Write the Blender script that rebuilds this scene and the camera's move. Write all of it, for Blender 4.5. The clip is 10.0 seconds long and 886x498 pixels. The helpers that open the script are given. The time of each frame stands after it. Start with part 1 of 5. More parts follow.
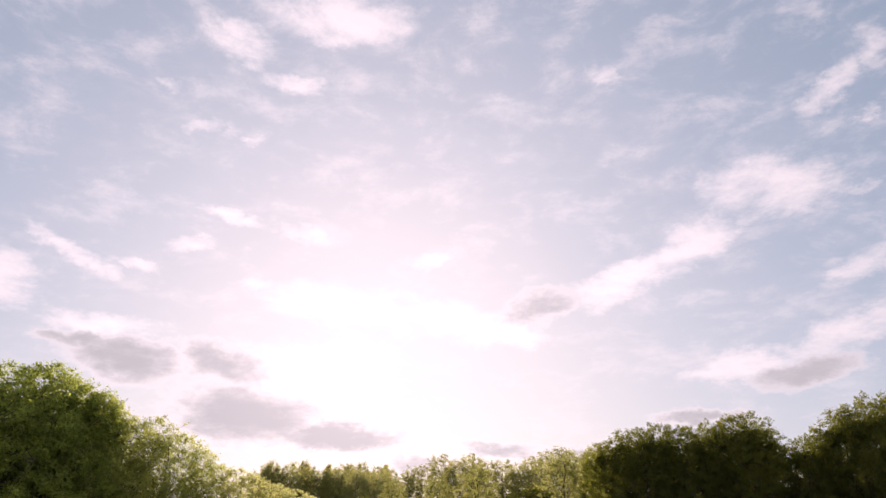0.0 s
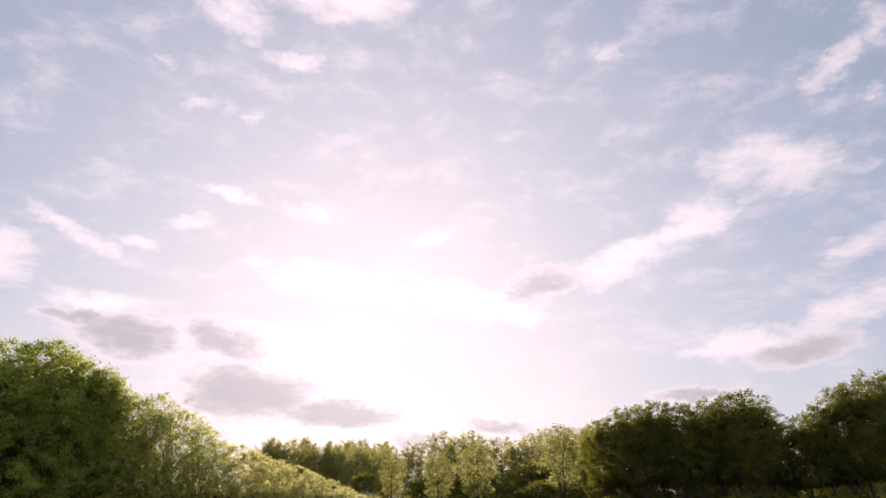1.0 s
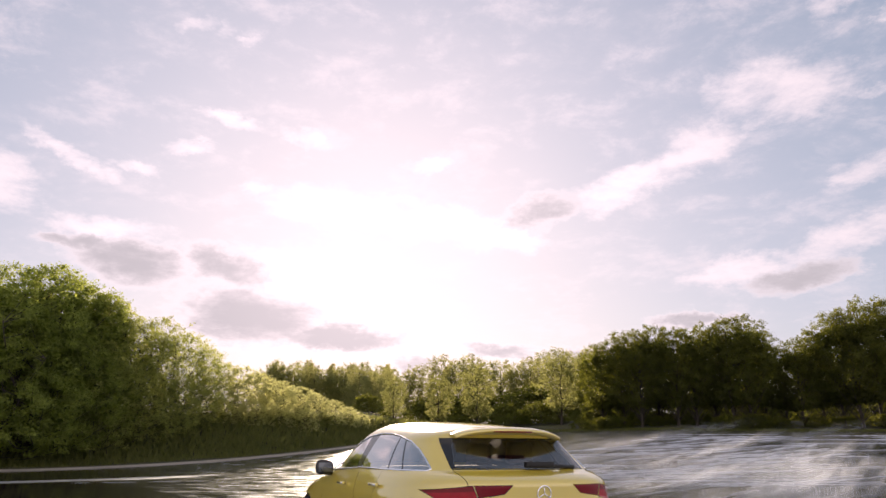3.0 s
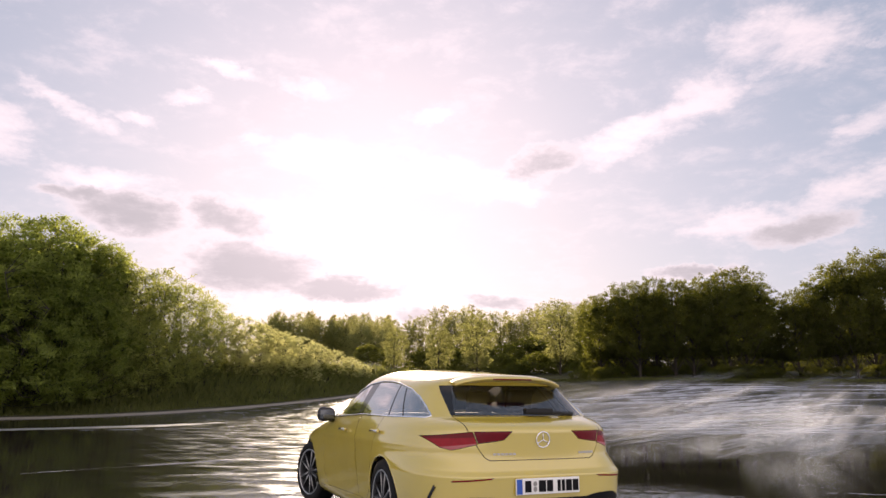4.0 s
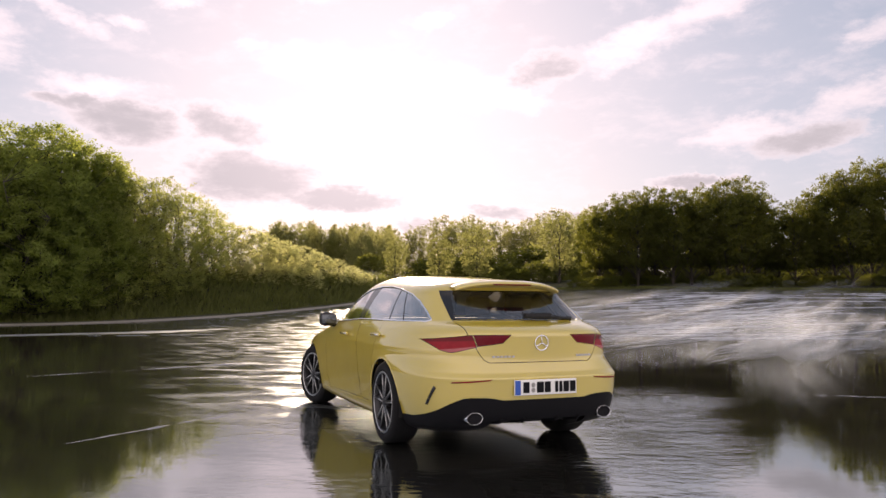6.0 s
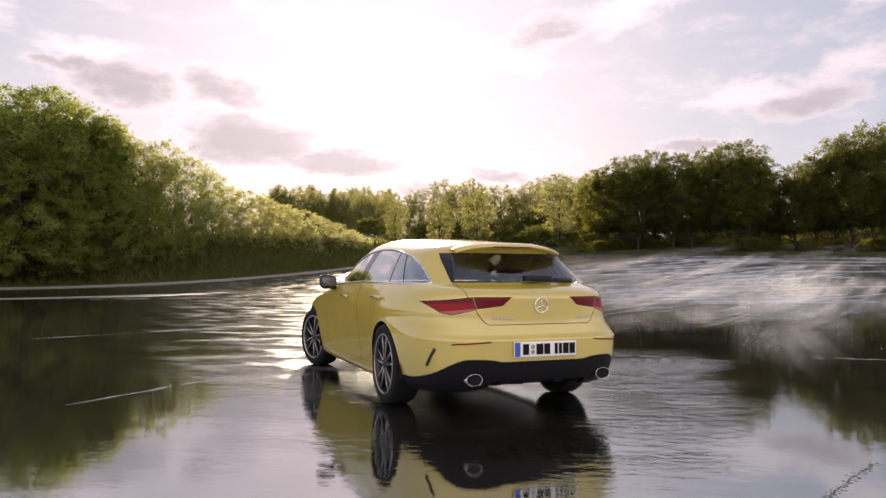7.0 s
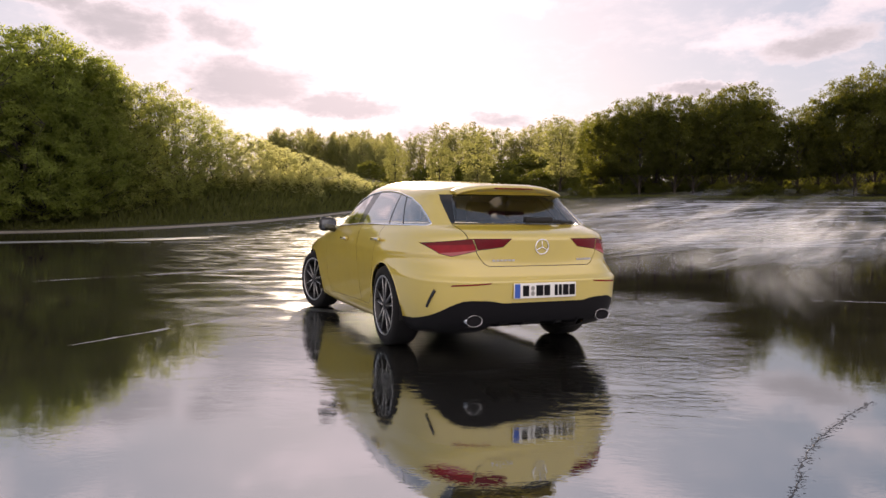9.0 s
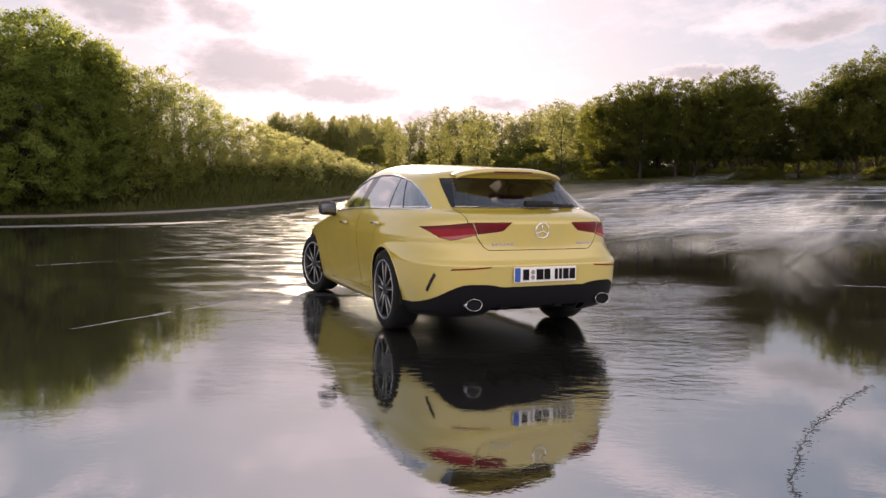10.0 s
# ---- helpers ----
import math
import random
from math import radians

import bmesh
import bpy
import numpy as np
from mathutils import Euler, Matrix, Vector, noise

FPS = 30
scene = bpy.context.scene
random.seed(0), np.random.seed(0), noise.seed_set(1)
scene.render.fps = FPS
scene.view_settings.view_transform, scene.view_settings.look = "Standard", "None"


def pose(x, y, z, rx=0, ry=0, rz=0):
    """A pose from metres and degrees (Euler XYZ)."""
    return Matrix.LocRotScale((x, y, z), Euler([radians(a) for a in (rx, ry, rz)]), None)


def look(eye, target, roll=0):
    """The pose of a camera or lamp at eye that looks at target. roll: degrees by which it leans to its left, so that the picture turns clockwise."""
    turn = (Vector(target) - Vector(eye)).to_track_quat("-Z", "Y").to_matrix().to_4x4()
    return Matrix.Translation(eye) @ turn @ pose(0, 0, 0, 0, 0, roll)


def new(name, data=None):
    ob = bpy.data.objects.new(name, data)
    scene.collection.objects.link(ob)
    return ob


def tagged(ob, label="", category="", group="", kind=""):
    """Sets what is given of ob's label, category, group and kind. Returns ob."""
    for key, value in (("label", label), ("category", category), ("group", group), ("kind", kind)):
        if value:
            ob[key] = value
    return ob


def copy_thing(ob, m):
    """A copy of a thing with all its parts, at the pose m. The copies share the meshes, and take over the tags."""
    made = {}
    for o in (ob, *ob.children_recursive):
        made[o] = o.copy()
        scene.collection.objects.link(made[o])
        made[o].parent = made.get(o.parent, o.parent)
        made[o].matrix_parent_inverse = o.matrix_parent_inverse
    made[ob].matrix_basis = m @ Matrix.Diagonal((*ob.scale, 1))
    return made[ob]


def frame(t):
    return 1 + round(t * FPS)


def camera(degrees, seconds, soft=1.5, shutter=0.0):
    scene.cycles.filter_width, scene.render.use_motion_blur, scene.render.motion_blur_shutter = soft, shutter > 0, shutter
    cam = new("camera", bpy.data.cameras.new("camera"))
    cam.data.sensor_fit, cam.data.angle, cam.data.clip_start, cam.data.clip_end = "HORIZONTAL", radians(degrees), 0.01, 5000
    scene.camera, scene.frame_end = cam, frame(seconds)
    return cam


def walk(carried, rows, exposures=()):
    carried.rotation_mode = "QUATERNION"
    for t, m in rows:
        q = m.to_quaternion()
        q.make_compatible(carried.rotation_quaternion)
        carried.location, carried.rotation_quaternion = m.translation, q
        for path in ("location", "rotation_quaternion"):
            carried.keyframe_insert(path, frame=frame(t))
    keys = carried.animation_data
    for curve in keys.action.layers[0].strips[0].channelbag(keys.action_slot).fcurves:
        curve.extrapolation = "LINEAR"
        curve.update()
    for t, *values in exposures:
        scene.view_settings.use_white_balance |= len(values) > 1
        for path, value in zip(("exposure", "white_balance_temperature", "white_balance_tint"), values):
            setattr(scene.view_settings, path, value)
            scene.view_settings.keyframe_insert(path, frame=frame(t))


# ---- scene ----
# camera: t, x, y, z, yaw, pitch, roll
cam = camera(63.07, 10.0)
EYE_Z = 1.055
PATH = [
    (0.0, -0.027, -0.252, 0.110, -0.15, 23.22, 0.18),
    (0.5, -0.023, -0.241, 0.110, -0.14, 22.63, 0.13),
    (1.0, -0.019, -0.230, 0.110, -0.13, 21.51, 0.09),
    (1.5, -0.015, -0.217, 0.105, -0.11, 20.19, 0.06),
    (2.0, -0.010, -0.201, 0.100, -0.10, 18.74, 0.02),
    (2.5, -0.007, -0.183, 0.092, -0.08, 17.31, -0.01),
    (4.0, -0.006, -0.130, 0.068, -0.04, 11.86, -0.10),
    (4.5, -0.005, -0.113, 0.061, -0.03, 9.88, -0.12),
    (5.0, -0.005, -0.097, 0.053, -0.03, 7.97, -0.14),
    (5.5, -0.004, -0.083, 0.046, -0.03, 6.34, -0.16),
    (6.0, -0.004, -0.070, 0.041, -0.02, 4.72, -0.17),
    (7.5, -0.002, -0.036, 0.022, -0.01, 0.57, -0.21),
    (8.0, -0.002, -0.026, 0.015, -0.01, -0.68, -0.22),
    (8.5, -0.001, -0.016, 0.010, -0.01, -1.69, -0.23),
    (9.0, -0.001, -0.009, 0.006, -0.01, -2.53, -0.24),
    (9.5, 0.0, -0.004, 0.002, 0.0, -3.22, -0.24),
    (10.0, 0.0, 0.0, 0.0, 0.0, -3.75, -0.25),
]
walk(cam, [(t, pose(x, y, EYE_Z + z, 90 + pitch, 0, yaw) @ pose(0, 0, 0, 0, 0, -roll))
           for t, x, y, z, yaw, pitch, roll in PATH], exposures=[(0.0, 1.0, 6800, 20), (10.0, 1.12, 7150, 21)])

# ---- sky and sun ----
SUN_AZ, SUN_EL = radians(-5.5), radians(15.5)
sun_dir = Vector((math.sin(SUN_AZ) * math.cos(SUN_EL), math.cos(SUN_AZ) * math.cos(SUN_EL), math.sin(SUN_EL)))


class Nodes:
    """Short hand for building node trees."""

    def __init__(self, tree):
        self.tree = tree

    def add(self, kind):
        return self.tree.nodes.new(kind)

    def link(self, a, b):
        self.tree.links.new(a, b)

    def put(self, socket, value):
        if isinstance(value, bpy.types.NodeSocket):
            self.link(value, socket)
        elif value is not None:
            socket.default_value = value

    def math(self, op, a, b=None, c=None, clamp=False):
        node = self.add("ShaderNodeMath")
        node.operation, node.use_clamp = op, clamp
        for socket, value in zip(node.inputs, (a, b, c)):
            self.put(socket, value)
        return node.outputs[0]

    def vec(self, op, a, b=None):
        node = self.add("ShaderNodeVectorMath")
        node.operation = op
        self.put(node.inputs[0], a)
        self.put(node.inputs[1], b)
        return node.outputs["Value"] if op in ("DOT_PRODUCT", "LENGTH", "DISTANCE") else node.outputs[0]

    def mix(self, fac, a, b):
        node = self.add("ShaderNodeMix")
        node.data_type = "RGBA"
        self.put(node.inputs[0], fac)
        self.put(node.inputs[6], (*a, 1) if isinstance(a, tuple) else a)
        self.put(node.inputs[7], (*b, 1) if isinstance(b, tuple) else b)
        return node.outputs[2]

    def noise(self, vector, scale, detail=4, rough=0.55, distort=0.0):
        node = self.add("ShaderNodeTexNoise")
        self.put(node.inputs["Vector"], vector)
        node.inputs["Scale"].default_value = scale
        node.inputs["Detail"].default_value = detail
        node.inputs["Roughness"].default_value = rough
        node.inputs["Distortion"].default_value = distort
        return node.outputs[0]

    def ramp(self, fac, lo, hi, smooth=True):
        node = self.add("ShaderNodeMapRange")
        node.interpolation_type = "SMOOTHSTEP" if smooth else "LINEAR"
        self.put(node.inputs[0], fac)
        self.put(node.inputs[1], lo)
        self.put(node.inputs[2], hi)
        return node.outputs[0]

    def scaled(self, vector, x, y, z, turn=0.0):
        """Turned first, then stretched along the turned axes."""
        for rotation, scale in (((0, 0, radians(turn)), (1, 1, 1)), ((0, 0, 0), (x, y, z))):
            node = self.add("ShaderNodeMapping")
            self.put(node.inputs[0], vector)
            node.inputs["Rotation"].default_value = rotation
            node.inputs["Scale"].default_value = scale
            vector = node.outputs[0]
        return vector


world = bpy.data.worlds.new("sky")
scene.world = world
world.use_nodes = True
world.node_tree.nodes.clear()
N = Nodes(world.node_tree)
sky = N.add("ShaderNodeTexSky")
sky.sky_type, sky.sun_disc, sky.sun_elevation, sky.sun_rotation = "NISHITA", False, SUN_EL, SUN_AZ
sky.altitude, sky.air_density, sky.dust_density, sky.ozone_density = 100, 1.0, 1.5, 2.0
direction = N.add("ShaderNodeTexCoord").outputs["Generated"]
xyz = N.add("ShaderNodeSeparateXYZ")
N.link(direction, xyz.inputs[0])
dx, dy, dz = xyz.outputs
azim0 = N.math("MULTIPLY", N.math("ARCTAN2", dx, dy), 57.2958)
elev0 = N.math("MULTIPLY", N.math("ARCSINE", dz), 57.2958)
# flat cloud deck coordinates, stretched towards the horizon
deck_z = N.math("ADD", N.math("MAXIMUM", dz, 0.0), 0.12)
comb = N.add("ShaderNodeCombineXYZ")
for socket in comb.inputs:
    N.link(deck_z, socket)
deck = N.vec("DIVIDE", direction, comb.outputs[0])
fluff = N.noise(deck, 3.2, 8, 0.66, 0.3)
fine = N.noise(deck, 11.0, 6, 0.65, 0.2)
# ragged edges: the bearings are pushed about by noise
warp_a = N.math("SUBTRACT", N.noise(N.scaled(direction, 14, 14, 24), 1.0, 6, 0.65), 0.5)
warp_b = N.math("SUBTRACT", N.noise(N.scaled(direction, 15, 15, 26, 40), 1.0, 6, 0.65), 0.5)
azim = N.math("ADD", azim0, N.math("MULTIPLY", warp_a, 6.0))
elev = N.math("ADD", elev0, N.math("MULTIPLY", warp_b, 3.0))
# azimuth, elevation, half width, half height and slope of each cloud seen
HIGH = [(-10.3, 40.6, 7.8, 1.79, 0.04), (-18.5, 37.9, 3.8, 1.5, -0.08), (-13.5, 35.3, 3.1, 0.83, 0.0), (-17.7, 36.3, 1.8, 0.61, -0.24), (-25.1, 33.7, 1.3, 0.43, 0.0), (-21.1, 31.2, 1.8, 0.61, 0.26),
        (-18.8, 31.2, 0.9, 0.83, 0.0), (-16.7, 30.6, 1.2, 0.46, 0.18), (15.4, 35.7, 1.2, 0.99, -0.25), (27.6, 25.4, 5.2, 2.5, 0.0), (23.1, 26.2, 1.9, 1.23, 0.29), (25.7, 23.3, 1.6, 0.65, 0.2),
        (32.6, 30.9, 2.6, 1.11, 0.55), (36.7, 32.8, 1.6, 2.09, 0.8), (33.8, 24.2, 1.5, 0.41, 0.0), (35.3, 29.0, 1.2, 0.44, 0.21)]
LOW = [(20.8, 21.9, 3.9, 1.59, 0.3), (15.3, 20.1, 4.8, 1.47, 0.3), (32.2, 18.8, 2.8, 1.02, 0.28), (29.7, 14.1, 4.3, 1.53, 0.29), (23.5, 13.0, 4.8, 1.04, 0.13), (-29.3, 20.6, 3.6, 0.86, -0.34),
       (-24.7, 20.2, 2.4, 0.57, -0.05), (-33.0, 17.9, 2.4, 2.25, -0.43), (-17.1, 24.7, 3.7, 0.77, -0.14), (-12.1, 24.1, 2.1, 0.79, -0.28), (-21.0, 22.3, 2.2, 0.54, 0.1), (-25.9, 15.7, 4.7, 0.95, -0.05),
       (-15.1, 19.9, 1.3, 0.69, 0.0), (-8.2, 18.6, 6.1, 1.86, -0.09), (0.3, 17.5, 6.1, 1.69, -0.1), (-1.2, 22.4, 2.4, 0.67, 0.18), (5.4, 16.3, 3.7, 1.15, 0.0), (-10.1, 13.7, 7.2, 2.6, 0.0)]
GREY = [(-24.1, 13.2, 3.7, 1.44, -0.1), (-17.0, 13.5, 2.9, 1.25, -0.25), (-15.4, 9.9, 4.9, 1.9, -0.05), (-8.0, 8.6, 5.2, 0.75, -0.02), (8.0, 18.4, 2.8, 1.24, 0.12), (4.4, 7.7, 2.6, 0.54, -0.05),
        (-2.1, 6.6, 2.2, 0.58, 0.0), (19.3, 9.7, 3.1, 0.48, 0.0), (27.2, 12.2, 3.5, 0.93, 0.11), (-27.5, 14.4, 2.6, 0.55, 0.0), (12.7, 7.3, 2.5, 0.41, 0.0)]


def cloud_field(rows):
    total = None
    for az, el, w, h, slope in rows:
        u = N.math("SUBTRACT", azim, az)
        v = N.math("SUBTRACT", N.math("SUBTRACT", elev, el), N.math("MULTIPLY", u, slope))
        d2 = N.math("ADD", N.math("POWER", N.math("DIVIDE", u, w * 1.4), 2.0), N.math("POWER", N.math("DIVIDE", v, h * 1.4), 2.0))
        m = N.math("MULTIPLY", N.math("SUBTRACT", 1.0, d2, clamp=True), min(1.0, 0.5 + 0.12 * w))
        total = m if total is None else N.math("MAXIMUM", total, m)
    return total


span = N.add("ShaderNodeCombineXYZ")
N.link(N.math("MULTIPLY", azim0, 0.16), span.inputs[0])
N.link(N.math("MULTIPLY", elev0, 0.34), span.inputs[1])
puff = N.noise(span.outputs[0], 1.0, 9, 0.66, 0.25)
wispy = N.math("ADD", N.math("MULTIPLY", N.math("SUBTRACT", puff, 0.5), 2.6), N.math("MULTIPLY", N.math("SUBTRACT", fine, 0.5), 1.1))
white_dense = N.math("ADD", N.math("MULTIPLY", N.math("MAXIMUM", cloud_field(HIGH), cloud_field(LOW)), 1.5), wispy)
grey_dense = N.math("ADD", cloud_field(GREY), N.math("MULTIPLY", wispy, 0.42))
white_mask = N.math("MAXIMUM", N.ramp(white_dense, 0.32, 1.8), N.math("MULTIPLY", N.ramp(grey_dense, -0.05, 0.5), 0.75))
grey_mask = N.ramp(grey_dense, 0.08, 0.95)
thin = N.ramp(N.math("ADD", puff, N.math("MULTIPLY", fluff, 0.5)), 0.62, 1.05)
# bright aureole of the veiled sun
cos_sun = N.vec("DOT_PRODUCT", direction, tuple(sun_dir))
off_sun = N.math("MULTIPLY", N.math("ARCCOSINE", N.math("MINIMUM", cos_sun, 1.0)), 57.2958)
wide = N.math("EXPONENT", N.math("MULTIPLY", N.math("POWER", N.math("DIVIDE", off_sun, 27.0), 2.0), -1.0))
core = N.math("EXPONENT", N.math("MULTIPLY", N.math("POWER", N.math("DIVIDE", off_sun, 12.0), 2.0), -1.0))
low = N.math("EXPONENT", N.math("MULTIPLY", N.math("MAXIMUM", elev0, 0.0), -0.09))
clear = N.add("ShaderNodeVectorMath")
clear.operation = "SCALE"
N.link(sky.outputs[0], clear.inputs[0])
clear.inputs["Scale"].default_value = 0.10
tinted = N.mix(0.55, clear.outputs[0], (0.36, 0.485, 0.63))
veiled = N.mix(N.math("MULTIPLY", wide, 0.72), tinted, (0.79, 0.765, 0.88))
veiled = N.mix(N.math("MULTIPLY", low, 0.52), veiled, (0.85, 0.80, 0.88))
veiled = N.mix(N.math("MULTIPLY", thin, 0.22), veiled, (0.95, 0.88, 0.95))
sunny = N.mix(wide, (0.88, 0.82, 0.88), (1.42, 1.24, 1.32))
clouded = N.mix(N.math("MULTIPLY", white_mask, 0.85), veiled, sunny)
# brighter sky opposite the sun, unseen, added to light the sides facing the camera
clouded = N.mix(N.math("MULTIPLY", N.ramp(off_sun, 55.0, 110.0), 0.8), clouded, (1.30, 1.24, 1.24))
lit = N.mix(N.math("MULTIPLY", core, 0.40), clouded, (1.16, 1.00, 1.08))
shade = N.math("MULTIPLY", grey_mask, N.math("SUBTRACT", 0.92, N.math("MULTIPLY", core, 0.35)))
lit = N.mix(shade, lit, (0.52, 0.51, 0.555))
bg = N.add("ShaderNodeBackground")
N.link(lit, bg.inputs[0])
bg.inputs[1].default_value = 0.5
N.link(bg.outputs[0], N.add("ShaderNodeOutputWorld").inputs[0])

sun = new("sun", bpy.data.lights.new("sun", "SUN"))
sun.data.energy, sun.data.angle, sun.data.color = 5.0, radians(0.6), (1.0, 0.83, 0.60)
sun.matrix_world = look(sun_dir * 100, (0, 0, 0))

# ---- materials ----
def material(name):
    m = bpy.data.materials.new(name)
    m.use_nodes = True
    m.node_tree.nodes.clear()
    n = Nodes(m.node_tree)
    out = n.add("ShaderNodeOutputMaterial")
    return m, n, out


def principled(n, out, color, rough=0.5, metal=0.0, **more):
    b = n.add("ShaderNodeBsdfPrincipled")
    n.put(b.inputs["Base Color"], (*color, 1) if isinstance(color, tuple) else color)
    n.put(b.inputs["Roughness"], rough)
    n.put(b.inputs["Metallic"], metal)
    for key, value in more.items():
        n.put(b.inputs[key.replace("_", " ")], value)
    n.link(b.outputs[0], out.inputs[0])
    return b


def bumped(n, b, height, strength=0.3, distance=0.01):
    node = n.add("ShaderNodeBump")
    node.inputs["Strength"].default_value = strength
    node.inputs["Distance"].default_value = distance
    n.link(height, node.inputs["Height"])
    n.link(node.outputs[0], b.inputs["Normal"])


def plain(name, color, rough=0.5, metal=0.0, vary=0.12, scale=40.0, bump=0.0, **more):
    m, n, out = material(name)
    co = n.add("ShaderNodeTexCoord").outputs["Object"]
    k = n.noise(co, scale, 4)
    dark = tuple(c * (1 - vary) for c in color)
    light = tuple(min(1, c * (1 + vary)) for c in color)
    b = principled(n, out, n.mix(k, dark, light), rough, metal, **more)
    if bump:
        bumped(n, b, k, bump, 0.002)
    return m


def car_paint():
    m, n, out = material("yellow_paint")
    co = n.add("ShaderNodeTexCoord").outputs["Object"]
    dust = n.noise(co, 3.0, 6, 0.65)
    col = n.mix(n.ramp(dust, 0.35, 0.75), (0.54, 0.415, 0.050), (0.51, 0.40, 0.060))
    rough = n.math("ADD", n.math("MULTIPLY", n.noise(co, 14.0, 5), 0.14), 0.24)
    b = principled(n, out, col, rough, 0.0, Coat_Weight=1.0, Coat_Roughness=0.02, Coat_IOR=2.1)
    return m


def leaf_material(name, dark, light, through_color, share=0.45):
    m, n, out = material(name)
    rnd = n.add("ShaderNodeNewGeometry").outputs["Random Per Island"]
    ob = n.add("ShaderNodeObjectInfo").outputs["Random"]
    co = n.add("ShaderNodeTexCoord").outputs["Object"]
    patch = n.noise(co, 0.55, 4)
    tone = n.math("ADD", n.math("MULTIPLY", rnd, 0.42), n.math("ADD", n.math("MULTIPLY", patch, 0.72), n.math("MULTIPLY", ob, 0.2)))
    col = n.mix(n.ramp(tone, 0.2, 0.85, False), dark, light)
    d = n.add("ShaderNodeBsdfPrincipled")
    n.link(col, d.inputs["Base Color"])
    d.inputs["Roughness"].default_value = 0.7
    d.inputs["Specular IOR Level"].default_value = 0.2
    t = n.add("ShaderNodeBsdfTranslucent")
    n.put(t.inputs[0], n.mix(n.ramp(tone, 0.2, 0.85, False), tuple(c * 0.6 for c in through_color), through_color))
    s = n.add("ShaderNodeMixShader")
    s.inputs[0].default_value = share
    n.link(d.outputs[0], s.inputs[1])
    n.link(t.outputs[0], s.inputs[2])
    n.link(s.outputs[0], out.inputs[0])
    return m


def bark_material():
    m, n, out = material("bark")
    co = n.add("ShaderNodeTexCoord").outputs["Object"]
    k = n.noise(n.scaled(co, 6, 6, 1.2), 2.0, 5, 0.7)
    b = principled(n, out, n.mix(k, (0.018, 0.014, 0.010), (0.055, 0.044, 0.033)), 0.9)
    bumped(n, b, k, 0.8, 0.03)
    return m


def wet_asphalt():
    m, n, out = material("wet_asphalt")
    co = n.add("ShaderNodeTexCoord").outputs["Object"]
    pos = n.add("ShaderNodeSeparateXYZ")
    n.link(co, pos.inputs[0])
    px, py, pz = pos.outputs
    add = lambda a, b: n.math("ADD", a, b)
    mul = lambda a, b: n.math("MULTIPLY", a, b)
    inv = lambda a: n.math("SUBTRACT", 1.0, a)
    # the far part is swept by spray, in fingers that run with the wind
    fingers = n.noise(n.scaled(co, 0.50, 0.045, 1, 34), 1.0, 5, 0.6, 0.4)
    streak = n.noise(n.scaled(co, 1.5, 0.07, 1, 32), 1.0, 5, 0.62, 0.5)
    waves = n.noise(n.scaled(co, 0.20, 2.0, 1, -8), 1.0, 5, 0.62, 0.5)
    fine_lines = n.noise(n.scaled(co, 0.5, 6.0, 1, 4), 1.0, 4, 0.6, 0.4)
    reach = mul(n.math("SUBTRACT", py, n.math("SUBTRACT", 22.0, add(mul(px, 0.45), mul(n.math("MAXIMUM", n.math("SUBTRACT", px, 5.0), 0.0), 0.6)))), 0.13)
    rise = n.ramp(add(reach, mul(n.math("SUBTRACT", fingers, 0.5), 8.0)), 0.1, 1.5)
    rise = mul(rise, mul(n.ramp(px, 0.5, 5.0), n.ramp(py, 11.0, 15.0)))
    texture = add(mul(streak, 0.58), add(mul(waves, 0.27), mul(fine_lines, 0.15)))
    foam = mul(n.ramp(texture, 0.43, 0.62), rise)
    film = n.noise(n.scaled(co, 0.5, 0.9, 1), 0.8, 5, 0.6)
    base = n.mix(n.ramp(film, 0.35, 0.65), (0.011, 0.0105, 0.009), (0.020, 0.019, 0.016))
    col = n.mix(mul(foam, 0.8), base, (0.44, 0.44, 0.46))
    # half-dry patches scatter the low sun beside and beyond the car
    dry = n.ramp(n.noise(n.scaled(co, 0.8, 1.5, 1, 14), 1.0, 8, 0.7, 0.5), 0.36, 0.64)
    bearing = n.math("DIVIDE", px, n.math("MAXIMUM", py, 1.0))
    glade = mul(n.ramp(bearing, -0.52, -0.29), inv(n.ramp(bearing, 0.02, 0.16)))
    dry = mul(dry, mul(glade, n.ramp(py, 4.5, 8.5)))
    # shallow strip of damp asphalt that stands out of the film
    off = n.math("ABSOLUTE", n.math("SUBTRACT", n.math("SUBTRACT", mul(py, 0.76), mul(px, 0.65)), 32.0))
    strip = inv(n.ramp(add(off, mul(n.math("SUBTRACT", film, 0.5), 1.2)), 0.8, 1.5))
    strip = mul(strip, inv(n.ramp(px, -11.8, -9.6)))
    col = n.mix(strip, col, (0.16, 0.155, 0.14))
    dry = add(dry, strip)
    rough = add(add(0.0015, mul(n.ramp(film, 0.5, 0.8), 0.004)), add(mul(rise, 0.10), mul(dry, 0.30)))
    # IOR and tint exceed real water's, putting brighter, cooler reflections into the film
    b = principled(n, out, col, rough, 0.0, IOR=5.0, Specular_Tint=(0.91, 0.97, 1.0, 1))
    # ripples: wind-roughened patches between calm ones
    gust = n.ramp(n.noise(n.scaled(co, 0.55, 1.0, 1, 12), 0.9, 5, 0.6, 0.3), 0.40, 0.66)
    worn = mul(mul(n.ramp(px, 0.3, 1.3), inv(n.ramp(bearing, 0.32, 0.46))), mul(n.ramp(py, 2.9, 4.2), inv(n.ramp(py, 8.5, 11.0))))
    left = mul(mul(n.ramp(bearing, -0.40, -0.26), inv(n.ramp(bearing, -0.1, 0.1))), n.ramp(py, 3.2, 4.6))
